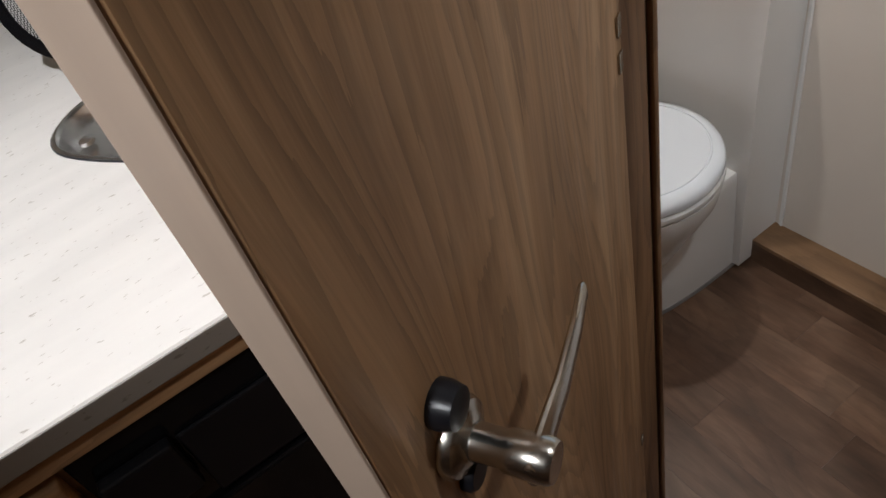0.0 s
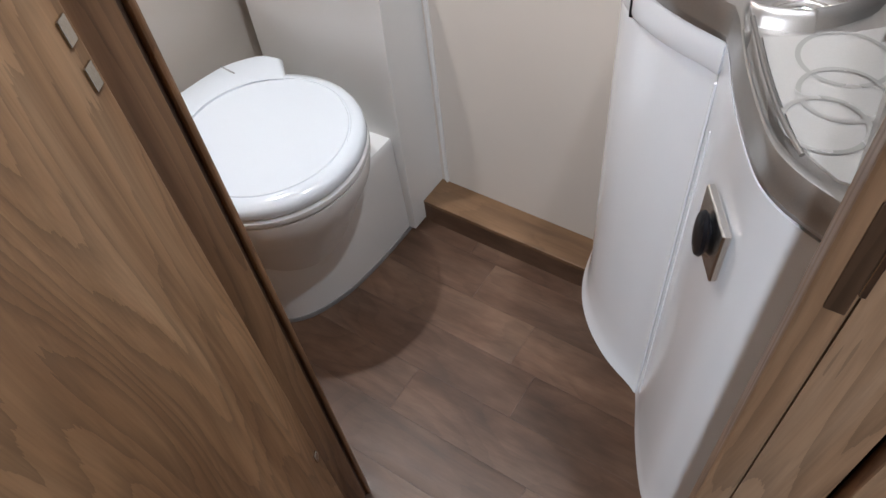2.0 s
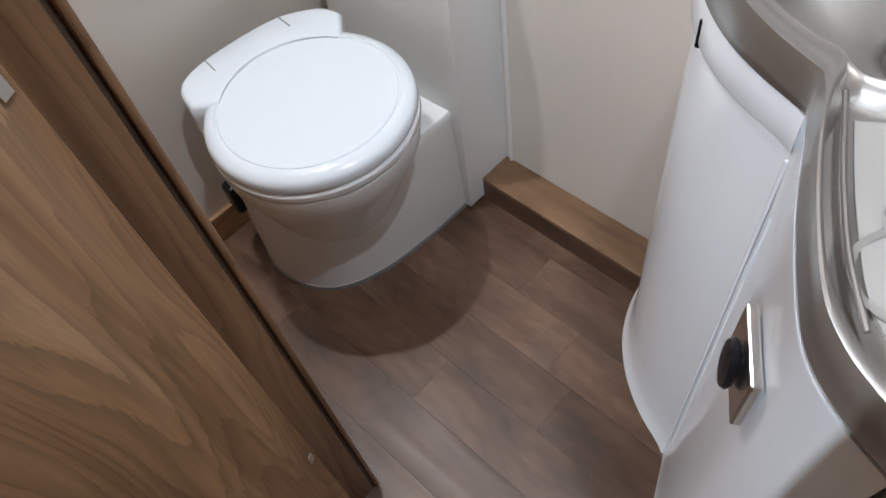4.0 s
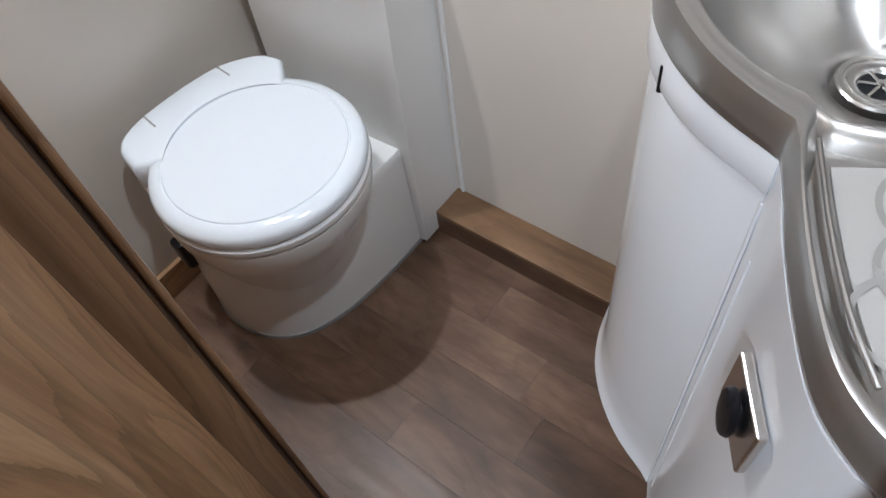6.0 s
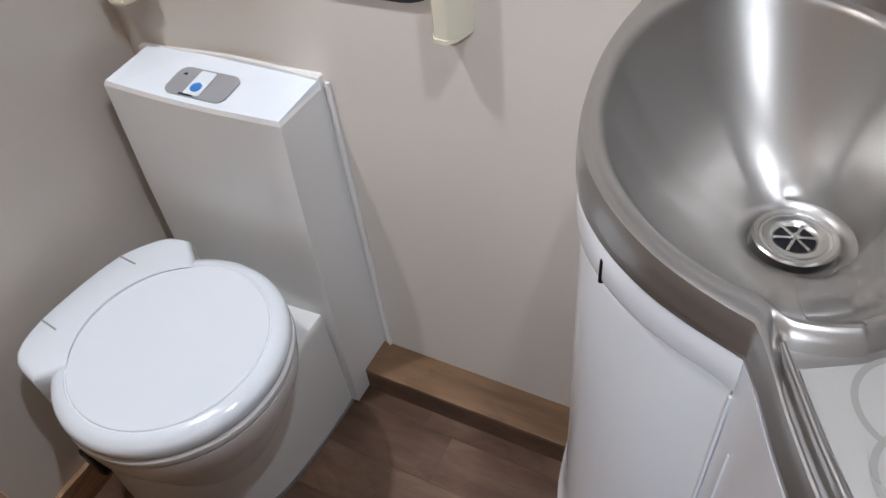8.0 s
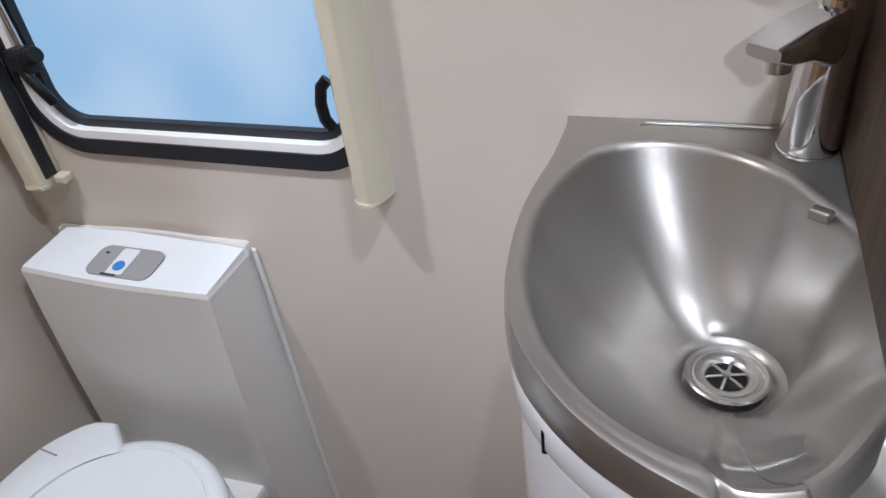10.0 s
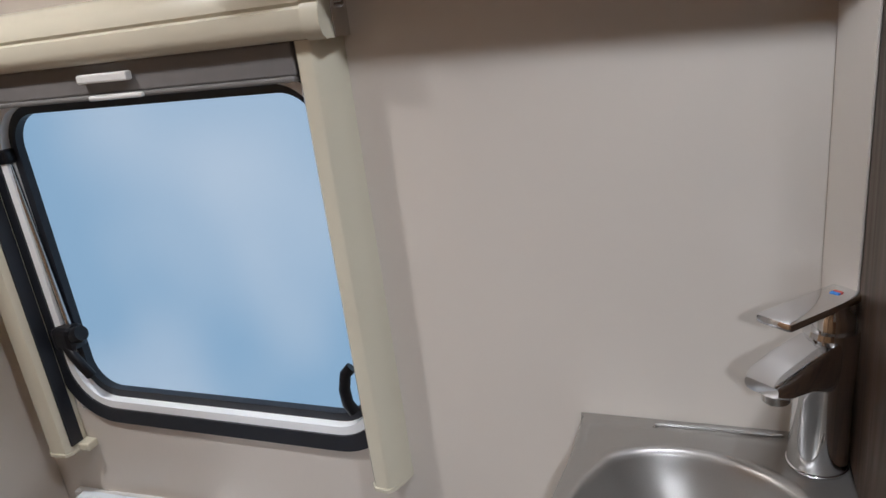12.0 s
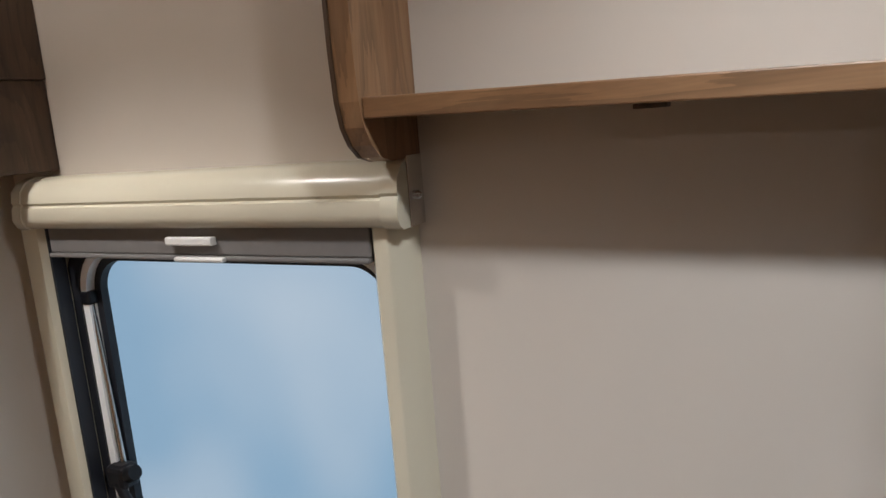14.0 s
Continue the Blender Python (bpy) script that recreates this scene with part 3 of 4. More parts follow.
    flare = ((-0.001, 0.0), (0.0, 0.008), (0.003, 0.022), (0.0065, 0.06), (0.0075, 0.15), (0.0075, 0.55))
    part("bulging_front", skirt(planA, flare + ((0.0075, 0.975), (0.009, 0.992), (0.013, 1.0)), lambda y: 0.8405 + sag(y), 1.50, -0.10), M_VANITY, u, "curved glossy white front panel", smooth=True)
    part("side_door", skirt(planB, flare + ((0.0075, 0.88), (0.004, 0.97), (0.003, 1.0)), lambda y: 0.869 + rise(y), 1.56, -0.20, 0.003), M_VANITY, u, "glossy white curved side door", smooth=True)
    seam = inward(planB, 0.0065)[4]
    part("door_bead", tube([(seam.x, seam.y, z) for z in (0.385, 0.50, 0.65, 0.80, 0.835)], 0.0011, 8), M_VANITY, u, smooth=True)
    joint = inward(planA, 0.006)[-1]
    part("crease_bead", tube([(joint.x, joint.y, z) for z in (0.362, 0.5, 0.7, 0.868)], 0.0014, 10), M_VANITY, u, smooth=True)
    under = [(p.x, p.y) for p in inward(planA, 0.008) + inward(planB, 0.008)[2:]] + [(1.553, -0.595), (1.553, -0.002), (1.285, -0.002)]
    part("bottom_panel", loft([[(x, y, z) for x, y in under] for z in (0.360, 0.372)]), M_VANITY, u)
    part("vent_slot", box(1.3335, 1.3375, -0.3735, -0.3695, 0.863, 0.886, 0.001), M_BLACK, u, "small black slot under the rim")
    # apron between the rim and the bulging panel
    ap = []
    for d, z in ((0.006, 0.8418), (0.003, 0.8425), (0.0018, 0.846), (0.0018, 0.864), (0.004, 0.8700)):
        row = [(q.x, q.y, z + (sag(q.y) if z < 0.85 else rise(q.y))) for q in inward(planA, d)]
        ap.append(shell(row, 1.47, -0.2, 0.010))
    part("apron", loft(ap), M_VANITY, u, smooth=True)
    # square chrome plate with an oval black knob on the side door
    m = look((1.480, -0.5405, 0.822), (1.480 - 0.85, -0.5405 - 0.53, 0.822))
    return u, m


UNIT, KNOB = basin_unit()


def knob():
    k = UNIT
    m = KNOB
    b = box(-0.026, 0.026, -0.026, 0.026, -0.005, 0.002, 0.0015)
    b.transform(m)
    pl = part("catch_plate", b, M_STEEL, k, "square steel catch plate")
    b = loft([circle(0, 0, z, r, 28, r * 1.85) for r, z in ((0.007, -0.003), (0.007, -0.006), (0.0115, -0.0075), (0.0125, -0.0095), (0.0112, -0.0122), (0.006, -0.0135))])
    b.transform(m)
    part("catch_knob", b, M_BLACK, pl, "oval black push knob", smooth=True)


knob()


# ---- tap ----
def tap():
    t = thing("basin_tap", 1.503, -0.047, 0.934, "chrome single-lever basin mixer tap on the basin", "tap")
    x, y = 1.503, -0.047
    lean = Matrix.Translation((x, y, 0.9338)) @ Matrix.Rotation(radians(180 + 52), 4, "Z") @ Matrix.Diagonal((0.96, 0.96, 0.925, 1)) @ Matrix.Translation((0, 0, -0.9243))
    def put(name, b, mat, parent, label="", smooth=True):
        b.transform(lean)
        return part(name, b, mat, parent, label, smooth)
    body = []
    for z, r, dx in ((0.925, 0.0260, 0), (0.930, 0.0262, 0), (0.96, 0.0256, -0.001), (1.0, 0.0248, -0.003), (1.03, 0.0243, -0.006), (1.064, 0.0240, -0.010), (1.070, 0.0225, -0.010)):
        body.append([(p[0] + dx, p[1], z) for p in circle(0, 0, 0, r, 36)])
    put("body", loft(body), M_CHROME, t)
    put("base_ring", loft([circle(0, 0, z, r, 36) for r, z in ((0.027, 0.9243), (0.0272, 0.927), (0.026, 0.928))]), M_CHROME, t)
    sp = []
    for xx, w, z0, z1 in ((-0.012, 0.018, 1.000, 1.076), (0.012, 0.0205, 1.012, 1.072), (0.046, 0.0215, 1.028, 1.067), (0.078, 0.0205, 1.035, 1.060), (0.089, 0.016, 1.041, 1.054)):
        rg = []
        for k in range(24):
            a = 2 * math.pi * k / 24
            cz, hz = (z0 + z1) / 2, (z1 - z0) / 2
            ca, sa = math.cos(a), math.sin(a)
            e = 0.6
            zz = cz + hz * (abs(sa) ** e) * (1 if sa > 0 else -1)
            if sa > 0:
                zz = min(zz, cz + hz * 0.75)
            rg.append((xx, w * (abs(ca) ** e) * (1 if ca > 0 else -1), zz))
        sp.append(rg)
    put("spout", loft(sp), M_CHROME, t)
    put("nozzle", loft([[(0.068 + q[0], q[1], q[2]) for q in circle(0, 0, z, 0.0115, 24)] for z in (1.026, 1.043)]), M_STEEL, t)
    put("neck", loft([[(q[0] - 0.012, q[1], q[2]) for q in circle(0, 0, z, r, 28)] for r, z in ((0.0175, 1.06), (0.0175, 1.081), (0.012, 1.088), (0.010, 1.099))]), M_CHROME, t)
    lv = box(-0.038, 0.078, -0.0165, 0.0165, 0.0, 0.0085, 0.003)
    lv.transform(Matrix.Translation((0, 0, 1.0955)) @ Matrix.Rotation(radians(-4), 4, "Y"))
    lever = put("lever", lv, M_CHROME, t)
    put("hot_mark", box(-0.017, -0.0132, -0.004, 0.004, 1.1022, 1.1037), M_RED, lever, "red hot-water mark")
    put("cold_mark", box(-0.0130, -0.0092, -0.004, 0.004, 1.1024, 1.1039), M_BLUE, lever, "blue cold-water mark")


tap()


# ---- window ----
def window():
    w = thing("window_1", 0.77, 0.02, 1.1, "frosted caravan window in a rounded black frame", "window", kind="structure")
    def ring(a, c, ya, yc, name, mat, label="", r=0.092):
        # a, c: inset of the outer and inner edge from the seal's outline
        X0, X1, Z0, Z1 = 0.500, 1.058, 0.843, 1.345
        o0 = rounded_rect(X0 + a, X1 - a, Z0 + a, Z1 - a, r - a, ya, 10)
        o1 = rounded_rect(X0 + a, X1 - a, Z0 + a, Z1 - a, r - a, yc, 10)
        i1 = rounded_rect(X0 + c, X1 - c, Z0 + c, Z1 - c, r - c, yc, 10)
        i0 = rounded_rect(X0 + c, X1 - c, Z0 + c, Z1 - c, r - c, ya, 10)
        return part(name, loft([o0, o1, i1, i0, o0], cap0=False, cap1=False), mat, w, label)
    ring(0.0, 0.023, -0.006, 0.0, "frame", M_RUBBER, "black rubber frame")
    ring(0.023, 0.035, -0.003, 0.012, "pane_edge", M_WHITESTRIP, "edge of the acrylic pane, backlight painted as white")
    ring(0.035, 0.047, 0.010, 0.022, "inner_seal", M_RUBBER, "black inner seal")
    pane = rounded_rect(0.53, 1.035, 0.864, 1.323, 0.05, 0.022, 10)
    part("pane", loft([pane, [(p[0], 0.026, p[2]) for p in pane]]), M_PANE, w, "frosted pale blue acrylic pane").visible_shadow = False
    # stay with folding catch on the inner edge
    stay = part("stay", tube([(0.531, 0.004, 1.246), (0.5365, 0.004, 1.11), (0.545, 0.002, 0.985)], 0.0045), M_STEEL, w, "grey metal window stay", smooth=True)
    part("stay_pivot", box(0.520, 0.540, -0.006, 0.014, 1.236, 1.256, 0.004), M_BLACK, stay)
    b = box(0.524, 0.562, -0.018, 0.014, 0.962, 0.998, 0.008)
    part("catch_body", b, M_BLACK, w, "black window catch")
    b = loft([circle(0, 0, z, r, 20) for r, z in ((0.011, -0.006), (0.0125, 0), (0.011, 0.012))])
    b.transform(Matrix.Translation((0.562, -0.004, 0.985)) @ Matrix.Rotation(radians(70), 4, "Y"))
    part("catch_knob", b, M_BLACK, w, smooth=True)
    part("catch_lever", tube([(0.545, -0.012, 0.972), (0.556, -0.014, 0.955), (0.566, -0.012, 0.937), (0.571, -0.008, 0.922)], 0.0075), M_BLACK, w, smooth=True)
    part("catch_lever", tube([(1.000, 0.004, 0.963), (0.992, 0.0, 0.955), (0.988, -0.002, 0.935), (0.989, -0.002, 0.915), (0.995, 0.0, 0.902)], 0.0075), M_BLACK, w, smooth=True)
    bd = tagged(mesh_object("backdrop", box(-0.2, 1.9, 0.40, 0.41, 0.2, 2.2), M_DAY), "pale blue daylight outside the window", "backdrop", kind="structure")


window()


# ---- roller blind ----
def blind():
    b = thing("roller_blind", 0.77, 0, 1.38, "cream roller blind cassette with side rails around the window", "roller blind")
    # cassette: rounded section swept along x
    sec = [(0.0, 1.3515), (-0.050, 1.3515), (-0.058, 1.356), (-0.063, 1.366), (-0.061, 1.380), (-0.0575, 1.3825), (-0.060, 1.386), (-0.057, 1.400), (-0.045, 1.412), (-0.028, 1.417), (0.0, 1.418)]
    def sweep(x0, x1, grow=0.0):
        rs = []
        for x in (x0, x1):
            rs.append([(x, y * 0.86 - (grow if y < 0 else 0), z + (grow if z > 1.38 else -grow)) for y, z in sec])
        return loft(rs)
    part("cassette", sweep(0.5015, 1.050), M_CREAM, b, smooth=True)
    part("end_cap", sweep(1.0505, 1.0705, 0.0015), M_CREAM, b, smooth=True)
    part("end_cap", sweep(0.484, 0.501, 0.0015), M_CREAM, b, smooth=True)
    part("fixing_plate", box(1.0708, 1.0730, -0.032, 0, 1.350, 1.422, 0.001), M_STEEL, b, "small grey metal fixing plate")
    scr = turned(0, 0, ((0.005, 0), (0.005, 0.004), (0.003, 0.006)), 16)
    scr.transform(Matrix.Translation((1.073, -0.014, 1.381)) @ Matrix.Rotation(radians(90), 4, "Y"))
    part("screw", scr, M_CHROME, b, smooth=True)
    def rail(x0, x1, flip, low=0.823):
        a = x0 if not flip else x1
        s = 1 if not flip else -1
        wd = abs(x1 - x0)
        # plan section: flat face towards the room, rounded to the wall
        pts = [(0, 0), (0, -0.030), (0.006, -0.038), (wd * 0.55, -0.040), (wd * 0.62, -0.0385), (wd * 0.80, -0.030), (wd * 0.93, -0.014), (wd, 0)]
        rs = [[(a + s * px, py, z) for px, py in pts] for z in (low, 1.351)]
        part("side_rail", loft(rs), M_CREAM, b, smooth=True)
        rs = [[(a + s * (px * 1.03 - 0.001), py * 1.06, z) for px, py in pts] for z in (low - 0.005, low - 0.0002)]
        part("rail_foot", loft(rs), M_CREAM, b)
    rail(1.024, 1.064, False)
    rail(0.450, 0.508, True, 0.797)
    part("guide_slot", box(0.5085, 0.5125, -0.030, -0.010, 0.807, 1.350), M_RUBBER, b, "dark groove of the blind guide")
    part("rail_lug", box(0.5085, 0.530, -0.020, 0, 0.792, 0.806, 0.003), M_CREAM, b)
    part("pull_bar", box(0.523, 1.023, -0.036, -0.022, 1.318, 1.3512, 0.002), M_GREYBLIND, b, "grey rolled-up blind fabric and bar")
    part("bar_lip", box(0.523, 1.023, -0.040, -0.020, 1.312, 1.3178, 0.002), M_GREYBLIND, b)
    part("pull_grip", box(0.745, 0.818, -0.0465, -0.0365, 1.331, 1.341, 0.002), M_TOWER, b, "white pull grip")
    part("pull_grip", box(0.757, 0.833, -0.048, -0.0405, 1.312, 1.3175, 0.002), M_TOWER, b, "white pull grip")


blind()


# ---- shelf ----
def shelf():
    s = thing("wall_shelf", 1.3, 0, 1.46, "oak shelf with rounded side bracket on the wall", "shelf")
    bd = box(0, XR - 1.0725, -0.105, 0, -0.019, 0, 0.0015)
    bd.transform(Matrix.Translation((1.0725, 0, 1.4785)) @ Matrix.Rotation(radians(1.2), 4, "Y"))
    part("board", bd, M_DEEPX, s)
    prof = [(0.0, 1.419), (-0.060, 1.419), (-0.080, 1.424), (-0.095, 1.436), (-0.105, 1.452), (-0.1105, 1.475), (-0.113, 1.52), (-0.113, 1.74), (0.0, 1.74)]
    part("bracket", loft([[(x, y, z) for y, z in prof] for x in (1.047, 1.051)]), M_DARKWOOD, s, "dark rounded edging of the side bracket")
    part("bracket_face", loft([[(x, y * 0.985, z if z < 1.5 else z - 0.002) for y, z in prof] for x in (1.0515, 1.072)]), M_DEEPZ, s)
    part("underside_clip", box(1.305, 1.330, -0.100, -0.08, 1.4505, 1.4545, 0.001), M_DARKWOOD, s)


shelf()

# upper locker on the side wall
lk = thing("wall_locker", 0.47, -0.2, 1.42, "dark brown wood wall locker above the blind", "wall locker")
part("carcass", box(XL, 0.524, -0.42, 0, 1.545, 1.90, 0.002), M_DARKWOOD, lk)
part("lower_panel", box(XL, 0.521, -0.40, 0, 1.4255, 1.5445, 0.002), M_DARKWOOD, lk)


# ---- door and its frame ----
def door_frame():
    f = thing("door_1", 1.3, YD, 0, "oak door frame of the washroom", "door frame", kind="structure")
    # jamb and lip are door oak, darkened to carry their shade
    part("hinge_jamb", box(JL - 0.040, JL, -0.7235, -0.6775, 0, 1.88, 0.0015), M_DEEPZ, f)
    # added strip, darkens the bright gap between leaf and jamb
    part("hinge_seal", box(JL - 0.024, JL - 0.0005, -0.7262, -0.7237, 0.03, 1.86), M_DARKWOOD, f, "added dark strip hiding the bright gap at the hinges")
    # dark wood here paints the shadow in the groove by the lip
    part("rebate_strip", box(JL - 0.040, JL - 0.004, -0.677, -0.672, 0, 1.88), M_DARKWOOD, f, "groove beside the lip, its shade painted dark")
    part("jamb_lip", box(JL - 0.040, JL + 0.003, -0.6717, -0.664, 0, 1.88, 0.003), M_DEEPZ, f, "slim raised lip with shade in its colour")
    part("strike_lip", box(JR, JR + 0.018, -0.7022, -0.640, 0, 1.88, 0.002), M_JAMB, f, "slim inner lip")
    part("strike_jamb", box(JR + 0.0185, JR + 0.057, -0.702, -0.642, 0, 1.88, 0.0004), M_JAMB, f)
    part("strike_slot", box(JR + 0.008, JR + 0.0165, -0.7038, -0.7023, 0.985, 1.048, 0.0006), M_DARKWOOD, f, "dark latch slot in the jamb")
    part("strike_plate", box(JR + 0.0165, JR + 0.0195, -0.7050, -0.7024, 1.000, 1.040, 0.0006), M_CHROME, f, "chrome strike plate")
    part("head", box(JL, JR + 0.018, -0.720, -0.690, 1.86, 1.88, 0.002), M_OAKX, f)


door_frame()

# wardrobe beside the strike jamb
wd = thing("wardrobe", 1.9, -0.72, 0, "oak wardrobe front with a recessed finger pull", "wardrobe")
part("front", box(JR + 0.060, 2.55, -0.716, -0.695, 0.03, 1.9, 0.002), M_JAMB, wd)
part("finger_pull", box(JR + 0.070, JR + 0.098, -0.7185, -0.7162, 0.50, 0.79, 0.001), M_DARKWOOD, wd, "dark recessed finger pull")


def door():
    ang = radians(-59)
    base = Matrix.Translation((1.082, -0.716, 0)) @ Matrix.Rotation(ang, 4, "Z")
    d = thing("door", 0, 0, 0, "half-open oak laminate washroom door with pale edging", "door", m=base)
    W, T = 0.462, 0.028
    # own axes: x from hinge to free edge, y towards the washroom side of the leaf
    local("leaf", box(0.0, W - 0.0025, -T, 0, 0.03, 1.86, 0.0015), M_DOOR, d)
    local("edging", box(W - 0.0022, W, -T + 0.0005, -0.0005, 0.031, 1.859, 0.0006), M_EDGE, d, "pale beige edge band")
    for z in (0.30, 0.958, 0.994, 1.60):
        local("hinge", box(0.006, 0.017, 0.0002, 0.0026, z - 0.010, z + 0.010, 0.0008), M_NICKEL, d, "small nickel hinge plate")
    hz, hx = 0.952, 0.400

    def handle(side):
        """Rose, neck and flat lever; side 1 faces the washroom, -1 the kitchen."""
        face = Matrix.Translation((hx, 0.0 if side > 0 else -T, hz)) @ Matrix.Rotation(radians(-90 * side), 4, "X")
        b = turned(0, 0, ((0.0255, 0.0), (0.0255, 0.004), (0.0235, 0.008), (0.017, 0.0105), (0.0135, 0.013)), 40)
        b.transform(face)
        hd = local("door_handle", b, M_NICKEL, d, "polished nickel lever handle", smooth=True)

        def sub(name, bb, mat, label=""):
            o = mesh_object(name, bb, mat, True)
            o.parent = hd
            if label:
                o["label"] = label
        b = turned(0, 0, ((0.0120, 0.010), (0.0112, 0.030), (0.0130, 0.034), (0.0138, 0.044), (0.0138, 0.058), (0.0120, 0.061)), 28)
        b.transform(face)
        sub("neck", b, M_NICKEL)
        y0 = 0.0 if side > 0 else -T
        rings = []
        for q, h, t, off, dz in ((0.012, 0.010, 0.0045, 0.050, 0.0), (-0.012, 0.0125, 0.0055, 0.050, 0.0005), (-0.045, 0.0115, 0.0048, 0.050, 0.003), (-0.085, 0.0100, 0.0042, 0.047, 0.005), (-0.116, 0.0085, 0.0036, 0.043, 0.006), (-0.121, 0.0050, 0.0025, 0.042, 0.006)):
            rings.append([(hx + q, y0 + side * (off + t * math.cos(a)), hz + dz + h * math.sin(a)) for a in [2 * math.pi * k / 14 for k in range(14)]])
        sub("lever", loft(rings), M_NICKEL)
        if side > 0:
            b = turned(0, 0, ((0.0145, 0.0), (0.0145, 0.006), (0.0125, 0.014), (0.005, 0.016)), 28)
            b.transform(Matrix.Translation((0.004, -0.040, 0.0)))
            b.transform(face)
            sub("privacy_turn", b, M_BLACK, "black privacy turn knob")
            b = turned(0, 0, ((0.0135, 0.0), (0.0135, 0.005), (0.011, 0.008)), 24)
            b.transform(Matrix.Translation((0.0, 0.040, 0.0)))
            b.transform(face)
            sub("lower_rose", b, M_BLACK)
    handle(1)
    handle(-1)


door()


# ---- kitchen ----
HOB = [(0.80, -0.90), (0.755, -0.955), (0.709, -1.004), (0.66, -1.06), (0.603, -1.12), (0.524, -1.177), (0.46, -1.203), (0.40, -1.19), (0.352, -1.139), (0.332, -1.051), (0.305, -0.961), (0.29, -0.88), (0.30, -0.80), (0.40, -0.765), (0.60, -0.765), (0.76, -0.79), (0.81, -0.84), (0.80, -0.90)]
HC = Vector((0.52, -0.96, 0))


def hob_plan():
    return spline([(x, y, 0) for x, y in HOB], 91)[:-1]


def slab_with_hole(x0, x1, y0, y1, z0, z1):
    """A board with the hob's outline cut out of it."""
    hole = [HC + (p - HC) * 0.955 for p in hob_plan()]
    corners = [Vector(q) for q in ((x0, y0, 0), (x1, y0, 0), (x1, y1, 0), (x0, y1, 0))]
    rows = [(math.atan2(p.y - HC.y, p.x - HC.x), p) for p in hole]
    for q in corners:
        a = math.atan2(q.y - HC.y, q.x - HC.x)
        near = min(rows, key=lambda r: abs(math.atan2(math.sin(r[0] - a), math.cos(r[0] - a))))
        rows.remove(near)
        rows.append((a, HC + Vector((math.cos(a), math.sin(a), 0)) * (near[1] - HC).length))
    rows.sort(key=lambda r: r[0])
    inner, outer = [p for _, p in rows], []
    for a, p in rows:
        d = Vector((math.cos(a), math.sin(a), 0))
        t = min([((x1 if d.x > 0 else x0) - HC.x) / d.x if abs(d.x) > 1e-6 else 9, ((y1 if d.y > 0 else y0) - HC.y) / d.y if abs(d.y) > 1e-6 else 9])
        outer.append(HC + d * t)
    up = lambda pts, z: [(p.x, p.y, z) for p in pts]
    e = 0.0025
    soft = [Vector((min(max(p.x, x0 + e), x1 - e), min(max(p.y, y0 + e), y1 - e), 0)) for p in outer]
    return loft([up(inner, z0), up(outer, z0), up(outer, z1 - e), up(soft, z1), up(inner, z1), up(inner, z0)], cap0=False, cap1=False)


def kitchen():
    WT, WF = 0.850, 0.967
    k = thing("kitchen_unit", 0.5, -1.4, 0, "oak laminate kitchen base unit below the worktop", "kitchen unit")
    part("carcass", box(0.20, 0.93, -2.40, -0.74, 0.06, 0.7975, 0.002), M_DOOR, k)
    part("plinth", box(0.20, 0.90, -2.40, -0.74, 0.0, 0.0598), M_BLACK, k)
    part("top_rail", box(0.932, 0.955, -2.40, -0.74, 0.788, 0.8195, 0.001), M_OAKY, k)
    part("drawer_front", box(0.932, 0.956, -2.40, -1.345, 0.40, 0.770, 0.003), M_OAKY, k)
    part("cabinet_front", box(0.932, 0.956, -2.40, -1.345, 0.07, 0.396, 0.003), M_OAKY, k)
    w = thing("worktop", 0.6, -1.5, WT, "pale stone-effect laminate kitchen worktop", "worktop")
    part("slab", slab_with_hole(-0.59, WF - 0.003, -2.45, -0.725, WT - 0.030, WT), M_WORKTOP, w)
    # shade of the upright edge is painted by the darker print
    part("front_edge", box(WF - 0.0028, WF, -2.45, -0.725, WT - 0.0298, WT - 0.0012, 0.001), M_WORKTOP_SHADED, w, "speckled front edge with its shade in the colour")
    f = thing("refrigerator", 0.93, -1.05, 0.4, "black glossy refrigerator with a recessed top handle", "refrigerator")
    part("body", box(0.9315, 0.946, -1.335, -0.80, 0.08, 0.7865, 0.003), M_GLOSSBLACK, f)
    part("control_strip", box(0.9465, 0.953, -1.24, -0.80, 0.62, 0.735, 0.003), M_BLACK, f, "matt black control strip")
    part("handle", box(0.9465, 0.966, -1.325, -1.245, 0.66, 0.742, 0.004), M_BLACK, f, "black grip handle")
    part("door", box(0.9465, 0.956, -1.33, -0.80, 0.09, 0.610, 0.004), M_GLOSSBLACK, f)
    for y in (-1.118, -1.083):
        rr = [(0.9536, p[0], p[2]) for p in rounded_rect(y - 0.008, y + 0.008, 0.655, 0.672, 0.003, 0, 3)]
        ri = [(0.9536, p[0], p[2]) for p in rounded_rect(y - 0.0072, y + 0.0072, 0.6558, 0.6712, 0.003, 0, 3)]
        part("symbol", loft([rr, ri], cap0=False, cap1=False), M_GREYPANEL, f, "faint printed button outline")
    glyph = [(0.9538, -1.118 + 0.0038 * math.cos(2 * math.pi * q / 20), 0.6635 + 0.0038 * math.sin(2 * math.pi * q / 20)) for q in range(21)]
    part("symbol", tube(glyph, 0.0005, 6), M_GREYPANEL, f, "faint printed power symbol")
    part("symbol", tube([(0.9538, -1.118, 0.6635), (0.9538, -1.118, 0.668)], 0.0005, 6), M_GREYPANEL, f)
    part("symbol", tube([(0.9538, -1.087, 0.660), (0.9538, -1.079, 0.6635), (0.9538, -1.087, 0.667), (0.9538, -1.087, 0.660)], 0.0005, 6), M_GREYPANEL, f, "faint printed arrow symbol")
    hob(WT)


